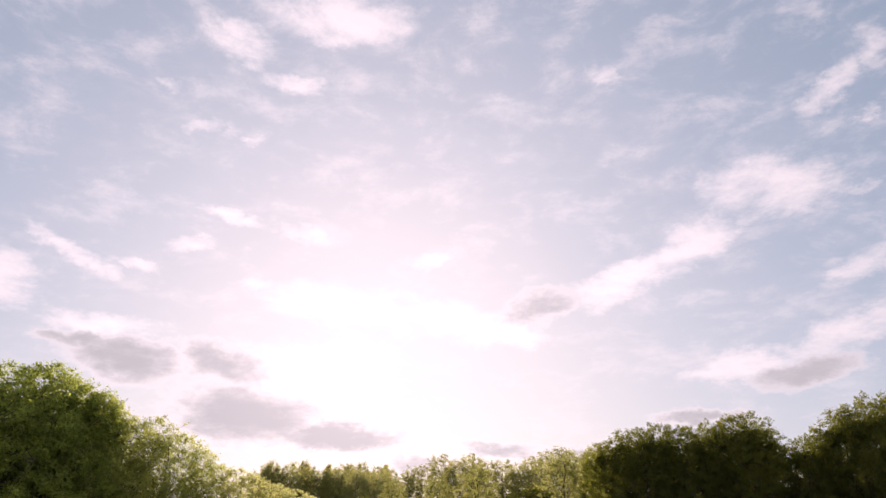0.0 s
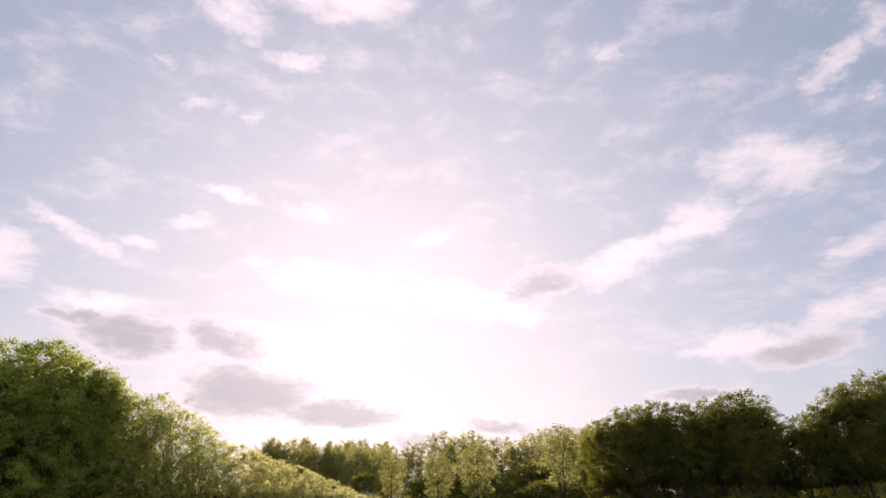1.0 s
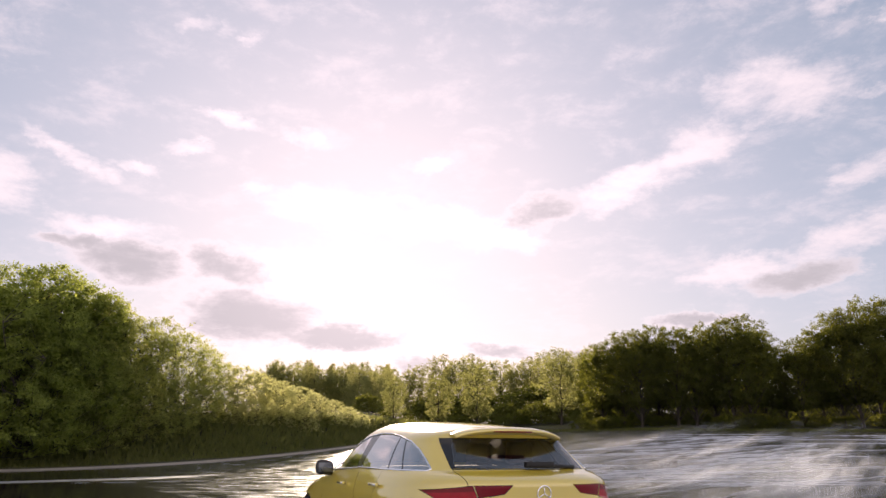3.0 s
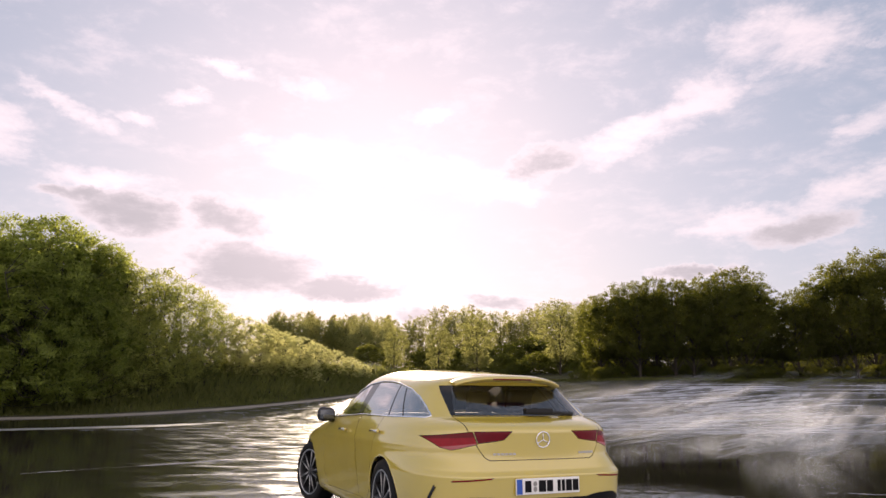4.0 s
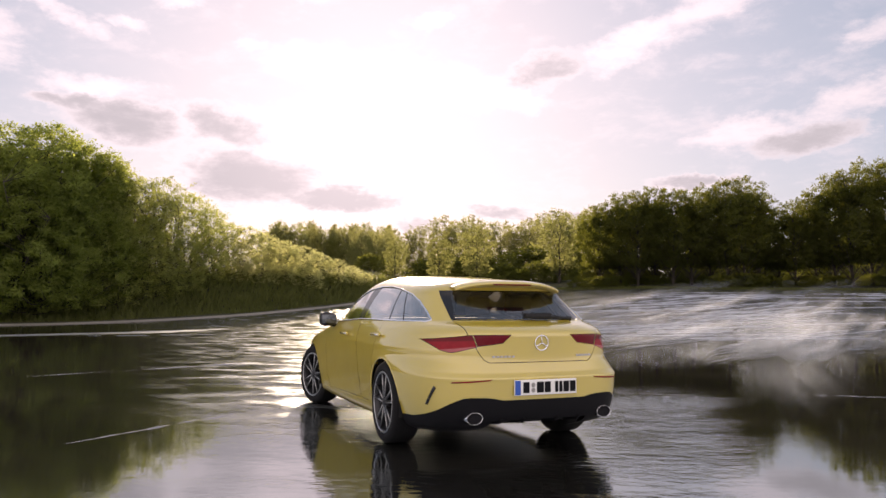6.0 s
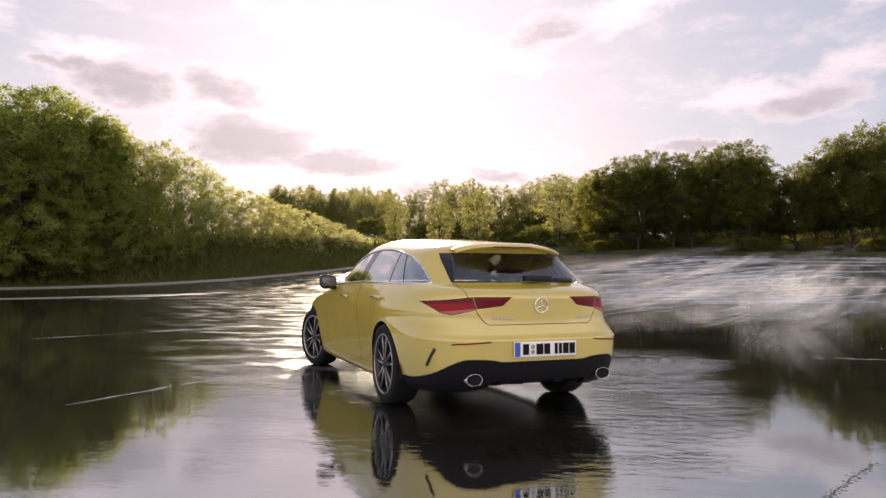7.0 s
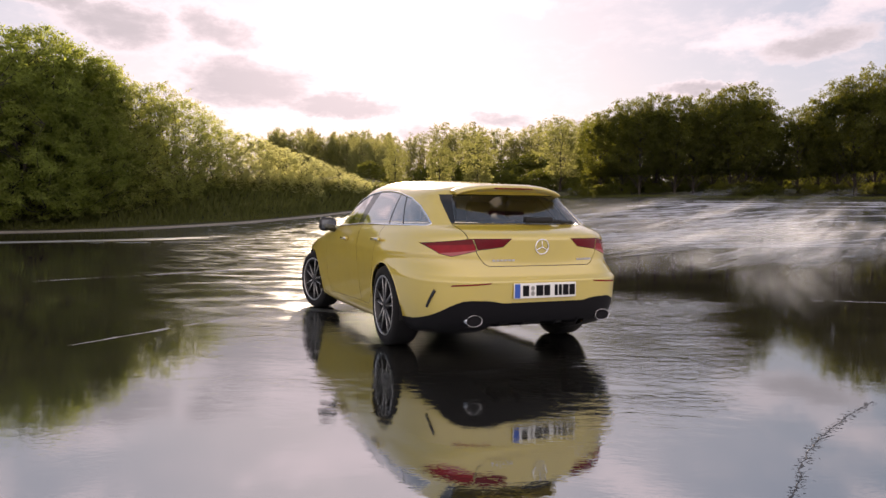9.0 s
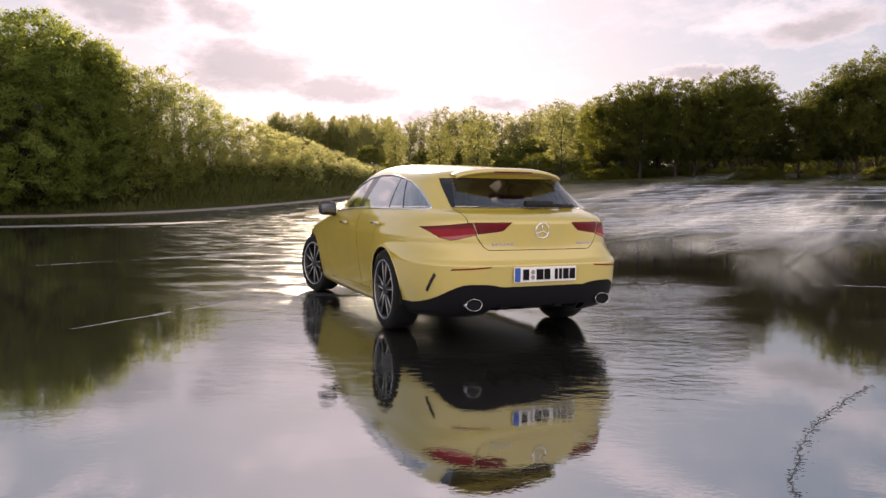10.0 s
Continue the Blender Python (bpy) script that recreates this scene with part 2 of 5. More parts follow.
    lee = mul(mul(n.ramp(py, 9.5, 12.0), n.ramp(px, 1.2, 3.0)), inv(n.ramp(py, 15.0, 21.0)))
    stir = add(add(0.05, mul(gust, 0.16)), add(mul(worn, add(1.5, mul(gust, 3.6))), mul(left, add(0.35, mul(gust, 1.2)))))
    stir = mul(stir, inv(mul(lee, 0.75)))
    stir = add(add(stir, mul(rise, 1.5)), mul(mul(glade, n.ramp(py, 5.5, 9.0)), add(0.4, mul(gust, 1.8))))
    ripple = n.noise(n.scaled(co, 1.0, 1.9, 1, 6), 6.0, 4, 0.55, 0.5)
    small = n.noise(n.scaled(co, 1.0, 1.5, 1, -8), 32.0, 2, 0.5, 0.4)
    swell = n.noise(n.scaled(co, 0.6, 1.6, 1), 2.4, 2, 0.5)
    height = add(mul(mul(ripple, stir), 0.0024), add(mul(mul(small, add(0.45, add(gust, stir))), 0.00019), mul(swell, 0.00035)))
    height = add(height, mul(mul(add(waves, fine_lines), rise), 0.03))
    node = n.add("ShaderNodeBump")
    node.inputs["Strength"].default_value = 1.0
    node.inputs["Distance"].default_value = 1.0
    n.link(height, node.inputs["Height"])
    n.link(node.outputs[0], b.inputs["Normal"])
    return m


def grass_ground():
    m, n, out = material("rough_grass")
    co = n.add("ShaderNodeTexCoord").outputs["Object"]
    a, b2 = n.noise(co, 0.4, 5), n.noise(co, 9.0, 4, 0.7)
    tone = n.math("ADD", n.math("MULTIPLY", a, 0.5), n.math("MULTIPLY", b2, 0.5))
    b = principled(n, out, n.mix(n.ramp(tone, 0.35, 0.65), (0.018, 0.024, 0.007), (0.055, 0.056, 0.018)), 0.9)
    bumped(n, b, b2, 0.9, 0.08)
    return m


def gravel_material():
    m, n, out = material("gravel")
    co = n.add("ShaderNodeTexCoord").outputs["Object"]
    a, b2 = n.noise(co, 0.5, 4), n.noise(co, 30.0, 3, 0.8)
    tone = n.math("ADD", n.math("MULTIPLY", a, 0.5), n.math("MULTIPLY", b2, 0.5))
    b = principled(n, out, n.mix(tone, (0.10, 0.09, 0.08), (0.34, 0.31, 0.28)), 0.75)
    bumped(n, b, b2, 0.8, 0.02)
    return m


def tinted_glass(name, tint, clear):
    m, n, out = material(name)
    t = n.add("ShaderNodeBsdfTransparent")
    t.inputs[0].default_value = (*tint, 1)
    g = n.add("ShaderNodeBsdfGlossy")
    g.inputs["Roughness"].default_value = 0.02
    f = n.add("ShaderNodeFresnel")
    f.inputs[0].default_value = 1.9
    s = n.add("ShaderNodeMixShader")
    n.put(s.inputs[0], n.math("ADD", n.math("MULTIPLY", f.outputs[0], 1.0), clear, clamp=True))
    n.link(t.outputs[0], s.inputs[1])
    n.link(g.outputs[0], s.inputs[2])
    n.link(s.outputs[0], out.inputs[0])
    return m


def mist_material(name, thick, fine):
    """Lit fine spray: thin, ragged, thinning out towards the edges of its sheet."""
    m, n, out = material(name)
    co = n.add("ShaderNodeTexCoord")
    g = n.add("ShaderNodeSeparateXYZ")
    n.link(co.outputs["UV"], g.inputs[0])
    u, v = g.outputs[0], g.outputs[1]
    fade_u = n.math("MULTIPLY", n.ramp(u, 0.0, 0.30), n.math("SUBTRACT", 1.0, n.ramp(u, 0.55, 1.0)))
    fade_v = n.math("MULTIPLY", n.ramp(v, 0.0, 0.4), n.math("SUBTRACT", 1.0, n.ramp(v, 0.25, 1.0)))
    shear = n.add("ShaderNodeCombineXYZ")
    n.link(n.math("ADD", n.math("MULTIPLY", u, 7.0), n.math("MULTIPLY", v, -2.2)), shear.inputs[0])
    n.link(n.math("MULTIPLY", v, 1.3), shear.inputs[1])
    n.link(n.math("MULTIPLY", n.add("ShaderNodeObjectInfo").outputs["Random"], 40.0), shear.inputs[2])
    rag = n.noise(shear.outputs[0], 1.0, fine, 0.6, 0.5)
    amount = n.math("MULTIPLY", n.math("MULTIPLY", fade_u, fade_v), n.math("MULTIPLY", n.ramp(rag, 0.32, 0.70), thick))
    d = n.add("ShaderNodeBsdfDiffuse")
    d.inputs[0].default_value = (0.80, 0.85, 0.94, 1)
    t = n.add("ShaderNodeBsdfTranslucent")
    t.inputs[0].default_value = (0.82, 0.88, 1.0, 1)
    lit = n.add("ShaderNodeMixShader")
    lit.inputs[0].default_value = 0.55
    n.link(d.outputs[0], lit.inputs[1])
    n.link(t.outputs[0], lit.inputs[2])
    s = n.add("ShaderNodeMixShader")
    n.put(s.inputs[0], amount)
    n.link(n.add("ShaderNodeBsdfTransparent").outputs[0], s.inputs[1])
    n.link(lit.outputs[0], s.inputs[2])
    n.link(s.outputs[0], out.inputs[0])
    return m


PAINT = car_paint()
MIST = mist_material("spray_mist", 0.13, 6)
THIN_MIST = mist_material("thin_spray_mist", 0.24, 6)
GLASS = tinted_glass("tinted_glass", (0.86, 0.88, 0.90), 0.05)
SIDE_GLASS = tinted_glass("side_glass", (0.86, 0.88, 0.90), 0.42)
CLEAR_GLASS = tinted_glass("clear_glass", (0.92, 0.94, 0.94), 0.02)
BLACK = plain("black_plastic", (0.007, 0.007, 0.008), 0.4, bump=0.15, scale=300, Specular_IOR_Level=0.3)
GLOSS_BLACK = plain("gloss_black", (0.008, 0.008, 0.009), 0.08)
RUBBER = plain("tyre_rubber", (0.010, 0.010, 0.011), 0.7, Specular_IOR_Level=0.12, scale=60, vary=0.3, bump=0.3)
CHROME = plain("chrome", (0.85, 0.85, 0.86), 0.08, 1.0, vary=0.03)
ALLOY = plain("machined_alloy", (0.46, 0.455, 0.45), 0.28, 1.0)
DARK_ALLOY = plain("dark_alloy", (0.035, 0.035, 0.038), 0.3, 0.6)
STEEL = plain("brake_steel", (0.30, 0.29, 0.28), 0.4, 1.0)
LAMP_RED = plain("red_lens", (0.26, 0.006, 0.014), 0.08, vary=0.35, scale=18, Specular_IOR_Level=0.22)
LAMP_TOP = plain("deep_red_lens", (0.13, 0.004, 0.008), 0.08, vary=0.2, scale=18, Specular_IOR_Level=0.22)
LAMP_DARK = plain("dark_red_lens", (0.13, 0.004, 0.010), 0.08, vary=0.3, scale=18, Specular_IOR_Level=0.22)
LAMP_CLEAR = plain("pale_lens", (0.40, 0.11, 0.12), 0.12, Specular_IOR_Level=0.3)
CLOTH = plain("dark_upholstery", (0.03, 0.03, 0.033), 0.75, scale=90, bump=0.3)
PLATE_WHITE = plain("plate_white", (0.78, 0.78, 0.76), 0.35, vary=0.04)
PLATE_BLUE = plain("plate_blue", (0.02, 0.09, 0.42), 0.35)
INK = plain("black_ink", (0.010, 0.010, 0.012), 0.7, Specular_IOR_Level=0.1)
BARK = bark_material()
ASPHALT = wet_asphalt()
GRASS = grass_ground()
GRAVEL = gravel_material()
MIRROR = plain("mirror_glass", (0.12, 0.13, 0.14), 0.03, 1.0, vary=0.02)
DROPLETS = leaf_material("spray_droplets", (0.72, 0.77, 0.86), (0.8, 0.85, 0.92), (0.84, 0.90, 1.0), 0.6)
LINER = plain("headliner", (0.10, 0.10, 0.105), 0.85, scale=80, bump=0.2)
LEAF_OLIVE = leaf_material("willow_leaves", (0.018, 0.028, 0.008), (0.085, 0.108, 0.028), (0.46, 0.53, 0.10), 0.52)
# willow leaves again, with sunlight put into their colour
LEAF_SUN_TONED = leaf_material("sun_toned_willow_leaves", (0.034, 0.046, 0.012), (0.125, 0.14, 0.038), (0.56, 0.60, 0.16), 0.56)
# pale leaves that also carry the bank's sun haze in their colour
LEAF_HAZE_TONED = leaf_material("haze_toned_willow_leaves", (0.08, 0.092, 0.026), (0.14, 0.14, 0.055), (0.80, 0.80, 0.34), 0.62)
# backlight and haze over the middle wood are put into this leaf colour
LEAF_MID = leaf_material("backlight_toned_leaves", (0.034, 0.042, 0.013), (0.10, 0.11, 0.03), (0.46, 0.46, 0.17), 0.55)
# shade of the right-hand tree mass is put into this leaf colour
LEAF_SHADED = leaf_material("shade_toned_leaves", (0.008, 0.010, 0.003), (0.030, 0.035, 0.008), (0.28, 0.30, 0.04), 0.42)
LEAF_YOUNG = leaf_material("young_leaves", (0.05, 0.064, 0.015), (0.105, 0.11, 0.03), (0.40, 0.41, 0.13), 0.53)
# lightened so that the conifers carry the sun haze in their colour
LEAF_PINE = leaf_material("haze_toned_needles", (0.06, 0.07, 0.026), (0.11, 0.12, 0.05), (0.58, 0.54, 0.18), 0.55)
GRASS_BLADE = leaf_material("grass_blades", (0.035, 0.046, 0.011), (0.085, 0.092, 0.030), (0.34, 0.36, 0.09), 0.45)

WATER = plain("water_ridge", (0.05, 0.05, 0.05), 0.05, vary=0.1, IOR=3.0)
MATT = plain("matt_plastic", (0.008, 0.008, 0.010), 0.7, scale=300, bump=0.15, Specular_IOR_Level=0.12)
FOAM = plain("white_foam", (0.40, 0.42, 0.46), 0.6, vary=0.25, scale=5, bump=0.4)
TAR = plain("wet_tar", (0.012, 0.012, 0.012), 0.3, vary=0.3, scale=30, bump=0.4)

# ---- helpers for meshes ----
def finish(name, bm, mat, parent=None, label="", smooth=True):
    me = bpy.data.meshes.new(name)
    bm.to_mesh(me)
    bm.free()
    me.materials.append(mat)
    if smooth:
        me.polygons.foreach_set("use_smooth", [True] * len(me.polygons))
    ob = new(name, me)
    if parent:
        ob.parent = parent
    return tagged(ob, label)


def part(name, bm, mat, parent, label="", smooth=True):
    return finish(name, bm, mat, parent, label, smooth)


def pymesh(name, verts, faces, mat, parent=None, label="", smooth=True):
    me = bpy.data.meshes.new(name)
    me.from_pydata(verts, [], faces)
    me.materials.append(mat)
    if smooth:
        me.polygons.foreach_set("use_smooth", [True] * len(me.polygons))
    ob = new(name, me)
    if parent:
        ob.parent = parent
    return tagged(ob, label)


def smoothstep(a, b, x):
    t = np.clip((x - a) / (b - a), 0, 1)
    return t * t * (3 - 2 * t)


def curve1(pairs):
    """Smooth monotone curve through (x, y) pairs."""
    xs, ys = np.array([p[0] for p in pairs], float), np.array([p[1] for p in pairs], float)
    d = np.diff(ys) / np.diff(xs)
    m = np.zeros(len(xs))
    m[0], m[-1] = d[0], d[-1]
    for i in range(1, len(xs) - 1):
        m[i] = 0 if d[i - 1] * d[i] <= 0 else 2 * d[i - 1] * d[i] / (d[i - 1] + d[i])

    def value(x):
        x = np.clip(np.asarray(x, float), xs[0], xs[-1])
        i = np.clip(np.searchsorted(xs, x) - 1, 0, len(xs) - 2)
        h = xs[i + 1] - xs[i]
        t = (x - xs[i]) / h
        return ((1 + 2 * t) * (1 - t) ** 2 * ys[i] + t * (1 - t) ** 2 * h * m[i]
                + t * t * (3 - 2 * t) * ys[i + 1] + t * t * (t - 1) * h * m[i + 1])
    return value


# ---- ground ----
def ground_z(x, y):
    """Level round the car, a gentle rise to the far edge of the apron."""
    start = np.clip(33 - 0.55 * x, 22, 46)
    run = y - start
    soft = 5.0
    up = soft * np.log1p(np.exp(np.clip(run / soft, -30, 12)))
    up = np.where(run / soft > 12, run, up)
    return 0.0625 * np.minimum(up, 62) * smoothstep(6, 16, y)


def build_ground():
    near = np.concatenate([np.linspace(-60, -24, 10), np.linspace(-22, 120, 143), np.array([126, 135, 150, 180, 240, 400, 800, 2000])])
    side = np.concatenate([[-2000, -800, -400, -240], np.linspace(-160, -64, 13), np.linspace(-60, 60, 81), np.linspace(64, 160, 13), [240, 400, 800, 2000]])
    near = np.concatenate([[-2000, -800, -300, -120], near])
    X, Y = np.meshgrid(side, near)
    Z = ground_z(X, Y)
    w = len(side)
    verts = np.stack([X, Y, Z], -1).reshape(-1, 3).tolist()
    faces = [(j * w + i, j * w + i + 1, (j + 1) * w + i + 1, (j + 1) * w + i) for j in range(len(near) - 1) for i in range(w - 1)]
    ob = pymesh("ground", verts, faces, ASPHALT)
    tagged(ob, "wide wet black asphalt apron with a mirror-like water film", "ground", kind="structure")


build_ground()

# grass bank behind the apron's edge: line of its foot
BANK = curve1([(-70, 30), (-45, 34), (-32, 38.5), (-24, 42), (-15, 49), (-10, 56), (-6.5, 64), (-3, 72), (4, 76), (16, 72), (24, 69), (34, 67), (60, 62), (90, 50)])


def bank_rise(x, d):
    """Height of the grass over the apron at d metres behind the foot."""
    left = smoothstep(-1.0, -12.0, x)
    return left * 2.6 * smoothstep(0.8, 11, d) + (1 - left) * 0.5 * smoothstep(0, 9, d) + 0.12 * smoothstep(0, 0.7, d)


def build_bank():
    xs = np.concatenate([np.linspace(-70, 90, 201)])
    ds = np.concatenate([[0.0, 0.25, 0.5, 0.8], np.linspace(1.2, 14, 18), [18, 24, 34, 50, 80]])
    verts = []
    for d in ds:
        for x in xs:
            y = float(BANK(x)) + d
            lump = 0.25 * noise.noise(Vector((x * 0.35, y * 0.35, 3))) * min(1, d / 3)
            verts.append((x, y, float(ground_z(x, y)) + float(bank_rise(x, d)) + 0.02 + lump))
    w = len(xs)
    faces = [(j * w + i, j * w + i + 1, (j + 1) * w + i + 1, (j + 1) * w + i) for j in range(len(ds) - 1) for i in range(w - 1)]
    pymesh("grass_bank", verts, faces, GRASS)
    tagged(bpy.data.objects["grass_bank"], "rough grass bank rising behind the wet apron", "grass bank", kind="structure")
    # gravel strip along the foot of the bank
    verts, faces = [], []
    xs = np.linspace(-70, -4, 90)
    for x in xs:
        foot = float(BANK(x))
        for d, up in ((-2.4, 0.006), (-2.2, 0.035), (-0.8, 0.06), (0.2, 0.05)):
            y = foot + d + 0.25 * noise.noise(Vector((x * 0.8, d, 1)))
            verts.append((x, y, float(ground_z(x, y)) + up))
    for i in range(len(xs) - 1):
        for k in range(3):
            faces.append((i * 4 + k, (i + 1) * 4 + k, (i + 1) * 4 + k + 1, i * 4 + k + 1))
    pymesh("gravel_verge", verts, faces, GRAVEL)
    tagged(bpy.data.objects["gravel_verge"], "pale gravel verge between apron and bank", "verge", kind="structure")


build_bank()

# ---- trees ----
def tube(verts, faces, path, radii, sides=6):
    start = len(verts)
    for i, (p, r) in enumerate(zip(path, radii)):
        ahead = (path[min(i + 1, len(path) - 1)] - path[max(i - 1, 0)]).normalized()
        a = ahead.orthogonal().normalized()
        b = ahead.cross(a)
        for k in range(sides):
            t = 2 * math.pi * k / sides
            verts.append(tuple(p + a * (r * math.cos(t)) + b * (r * math.sin(t))))
    for i in range(len(path) - 1):
        for k in range(sides):
            k2 = (k + 1) % sides
            faces.append((start + i * sides + k, start + i * sides + k2, start + (i + 1) * sides + k2, start + (i + 1) * sides + k))


def leaf_mesh(name, centres, size, rng, grow=1.0):
    """Diamond leaves with a fold, at the given centres."""
    n = len(centres)
    d = rng.normal(size=(n, 3))
    d[:, 2] *= 0.8
    d /= np.linalg.norm(d, axis=1)[:, None]
    e = np.cross(d, rng.normal(size=(n, 3)))
    e /= np.linalg.norm(e, axis=1)[:, None]
    s = (size * grow * (0.6 + 0.8 * rng.random(n)))[:, None]
    c = np.asarray(centres)
    v = np.stack([c - d * s, c + e * s * 0.55, c + d * s, c - e * s * 0.55], 1).reshape(-1, 3)
    me = bpy.data.meshes.new(name)
    me.vertices.add(4 * n)
    me.vertices.foreach_set("co", v.ravel())
    me.loops.add(4 * n)
    me.loops.foreach_set("vertex_index", np.arange(4 * n))
    me.polygons.add(n)
    me.polygons.foreach_set("loop_start", np.arange(n) * 4)
    me.polygons.foreach_set("loop_total", np.full(n, 4))
    me.update()
    return me


TOPS = {}


def make_tree(kind, seed, height, width, bare, leaves, leaf, mat, label, category="tree", clumps=170, fill=0.6, puff=1.0):
    """One tree at the origin: trunk with limbs, and a crown of leaf clumps held by them.
    bare: the share of the height without leaves."""
    rng = np.random.default_rng(seed)
    root = new(kind)
    verts, faces = [], []
    bushy = kind in ("willow_bush", "shrub")
    stems = 5 if kind == "willow_bush" else 1
    paths = []
    for st in range(stems):
        lean = rng.normal(size=2) * (0.13 if bushy else 0.03) * height
        base = Vector((*(rng.normal(size=2) * (0.4 if bushy else 0)), -0.3))
        top = Vector((lean[0], lean[1], height * (0.6 + 0.25 * rng.random() if bushy else 0.92)))
        path = [base.lerp(top, i / 8) + Vector((*(rng.normal(size=2) * 0.012 * height * i / 8), 0)) for i in range(9)]
        r0 = height * (0.010 if bushy else 0.015)
        tube(verts, faces, path, [r0 * (1 - 0.85 * i / 8) * (1.35 if i == 0 else 1) for i in range(9)], 7)
        paths.append(path)
    z0 = bare * height
    tips = []
    shift = Vector(rng.normal(size=3) * 20)
    for c in range(clumps):
        q = (c + rng.random()) / clumps
        ang = c * 2.39996 + 0.4 * rng.random()
        if kind == "pine":
            edge = (1 - q) ** 0.85 + 0.05
        elif bushy:
            edge = math.sqrt(max(0.02, 1 - q ** 2.4))
        else:
            edge = math.sqrt(max(0.03, 1 - (1.5 * q - 0.55) ** 2)) if q > 0.05 else 0.5
        lump = 1 + 0.8 * noise.noise(Vector((math.cos(ang) * 1.3, math.sin(ang) * 1.3, q * 2.8)) + shift)
        r = width * 0.5 * edge * lump * ((0.55 + 0.45 * math.sqrt(rng.random())) if clumps < 140 else (0.35 + 0.65 * math.sqrt(rng.random())))
        z = z0 + (height - z0) * q * (1 + 0.10 * noise.noise(Vector((math.cos(ang), math.sin(ang), 7)) + shift))
        p = Vector((r * math.cos(ang), r * math.sin(ang), z))
        size = puff * (0.10 * width + 0.05 * height) * (0.55 + 0.6 * rng.random()) * (0.75 if q > 0.85 else 1)
        tips.append((p, size))
        path = paths[c % stems]
        k = min(7.9, max(0.5, (z / height - 0.12 - 0.2 * rng.random()) * 8 / (path[8].z / height)))
        a = path[int(k)].lerp(path[int(k) + 1], k - int(k))
        rl = height * 0.0042 * (1 - 0.5 * q)
        mid = a.lerp(p, 0.5) + Vector((0, 0, -0.05 * (p - a).length))
        if c % 2 == 0:
            tube(verts, faces, [a, mid, p], [rl, rl * 0.7, rl * 0.2], 3)
    # sprigs that stand out of the outline
    for c in range(clumps // 7):
        p, size = tips[int(rng.integers(len(tips) // 3, len(tips)))]
        out = Vector((p.x, p.y, 0)).normalized() * 0.5 + Vector((0, 0, 0.9)) + Vector(rng.normal(size=3) * 0.35)
        q2 = p + out * size * (0.55 + 0.5 * rng.random())
        tube(verts, faces, [p, p.lerp(q2, 0.5), q2], [height * 0.0015, height * 0.001, height * 0.0004], 3)
        tips.append((p.lerp(q2, 0.65), size * 0.5))
        tips.append((q2, size * 0.32))
    pymesh("trunk", verts, faces, BARK, root)
    weight = np.array([r ** 1.8 for _, r in tips])
    pick = rng.choice(len(tips), size=leaves, p=weight / weight.sum())
    c = np.array([tuple(p) for p, _ in tips])[pick]
    r = np.array([r for _, r in tips])[pick]
    off = rng.normal(size=(leaves, 3))
    off /= np.linalg.norm(off, axis=1)[:, None]
    off *= (r * (0.1 + 0.9 * rng.random(leaves) ** 0.75))[:, None]
    off[:, 2] *= np.where(off[:, 2] > 0, 0.85, 0.45)
    pts = c + off
    pts[:, 2] = np.maximum(pts[:, 2], 0.1)
    TOPS[root.name] = float(np.percentile(pts[:, 2], 99.0))
    inside = 1 - np.clip(np.hypot(c[:, 0], c[:, 1]) / (0.5 * width), 0, 1)
    me = leaf_mesh("crown", pts, leaf, rng, 1 + fill * inside * (pts[:, 2] < 0.85 * height))
    me.materials.append(mat)
    crown = new("crown", me)
    crown.parent = root
    tagged(root, label, category)
    return root


def stand(tree, x, y, size, turn, stretch=1.0, lift=0.0, group="", first=[]):
    z = float(ground_z(x, y)) + lift
    if y > float(BANK(x)):
        z += float(bank_rise(x, y - float(BANK(x))))
    m = pose(x, y, z, 0, 0, turn)
    if tree.name not in first:
        first.append(tree.name)
        ob = tree
        ob.matrix_basis = m
    else:
        ob = copy_thing(tree, m)
    ob.scale = (size, size, size * stretch)
    if group:
        ob["group"] = group
    return ob


WILLOWS = [make_tree("willow_bush", 11 + i, 8.0, 6.6, 0.02, 38000, 0.050, LEAF_OLIVE,
                     "bushy olive-green willow with leaves down to the bank", "tree", 300, 1.0, 0.55) for i in range(3)]
SUN_WILLOWS = [make_tree("willow_bush", 211 + i, 8.0, 6.8, 0.02, 17000, 0.055, LEAF_SUN_TONED,
                   "bushy yellow-green willow, sunlight put into its leaf colour", "tree", 240, 0.3, 0.55) for i in range(3)]
BROADS = [make_tree("broadleaf_tree", 31 + i, 12.0, 7.0, 0.20, 22000, 0.080, LEAF_SHADED,
                    "tall dark broadleaf tree with a bare slender trunk, shade deepened in its leaf colour", "tree", 190, 1.2, 0.7) for i in range(3)]
PALES = [make_tree("willow_bush", 111 + i, 6.0, 6.0, 0.0, 13000, 0.062, LEAF_HAZE_TONED,
                   "low pale yellow-green willow bush on the bank, sun haze in its leaf colour", "bush", 190, 0.3, 0.55) for i in range(2)]
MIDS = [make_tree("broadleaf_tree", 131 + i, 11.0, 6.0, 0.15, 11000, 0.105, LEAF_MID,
                  "mid-green woodland tree, backlight and haze put into its leaf colour", "tree", 120) for i in range(2)]
YOUNGS = [make_tree("young_tree", 51 + i, 8.0, 3.6, 0.2, 4200, 0.10, LEAF_YOUNG,
                    "slim young tree with pale yellow-green spring leaves", "tree", 90) for i in range(2)]
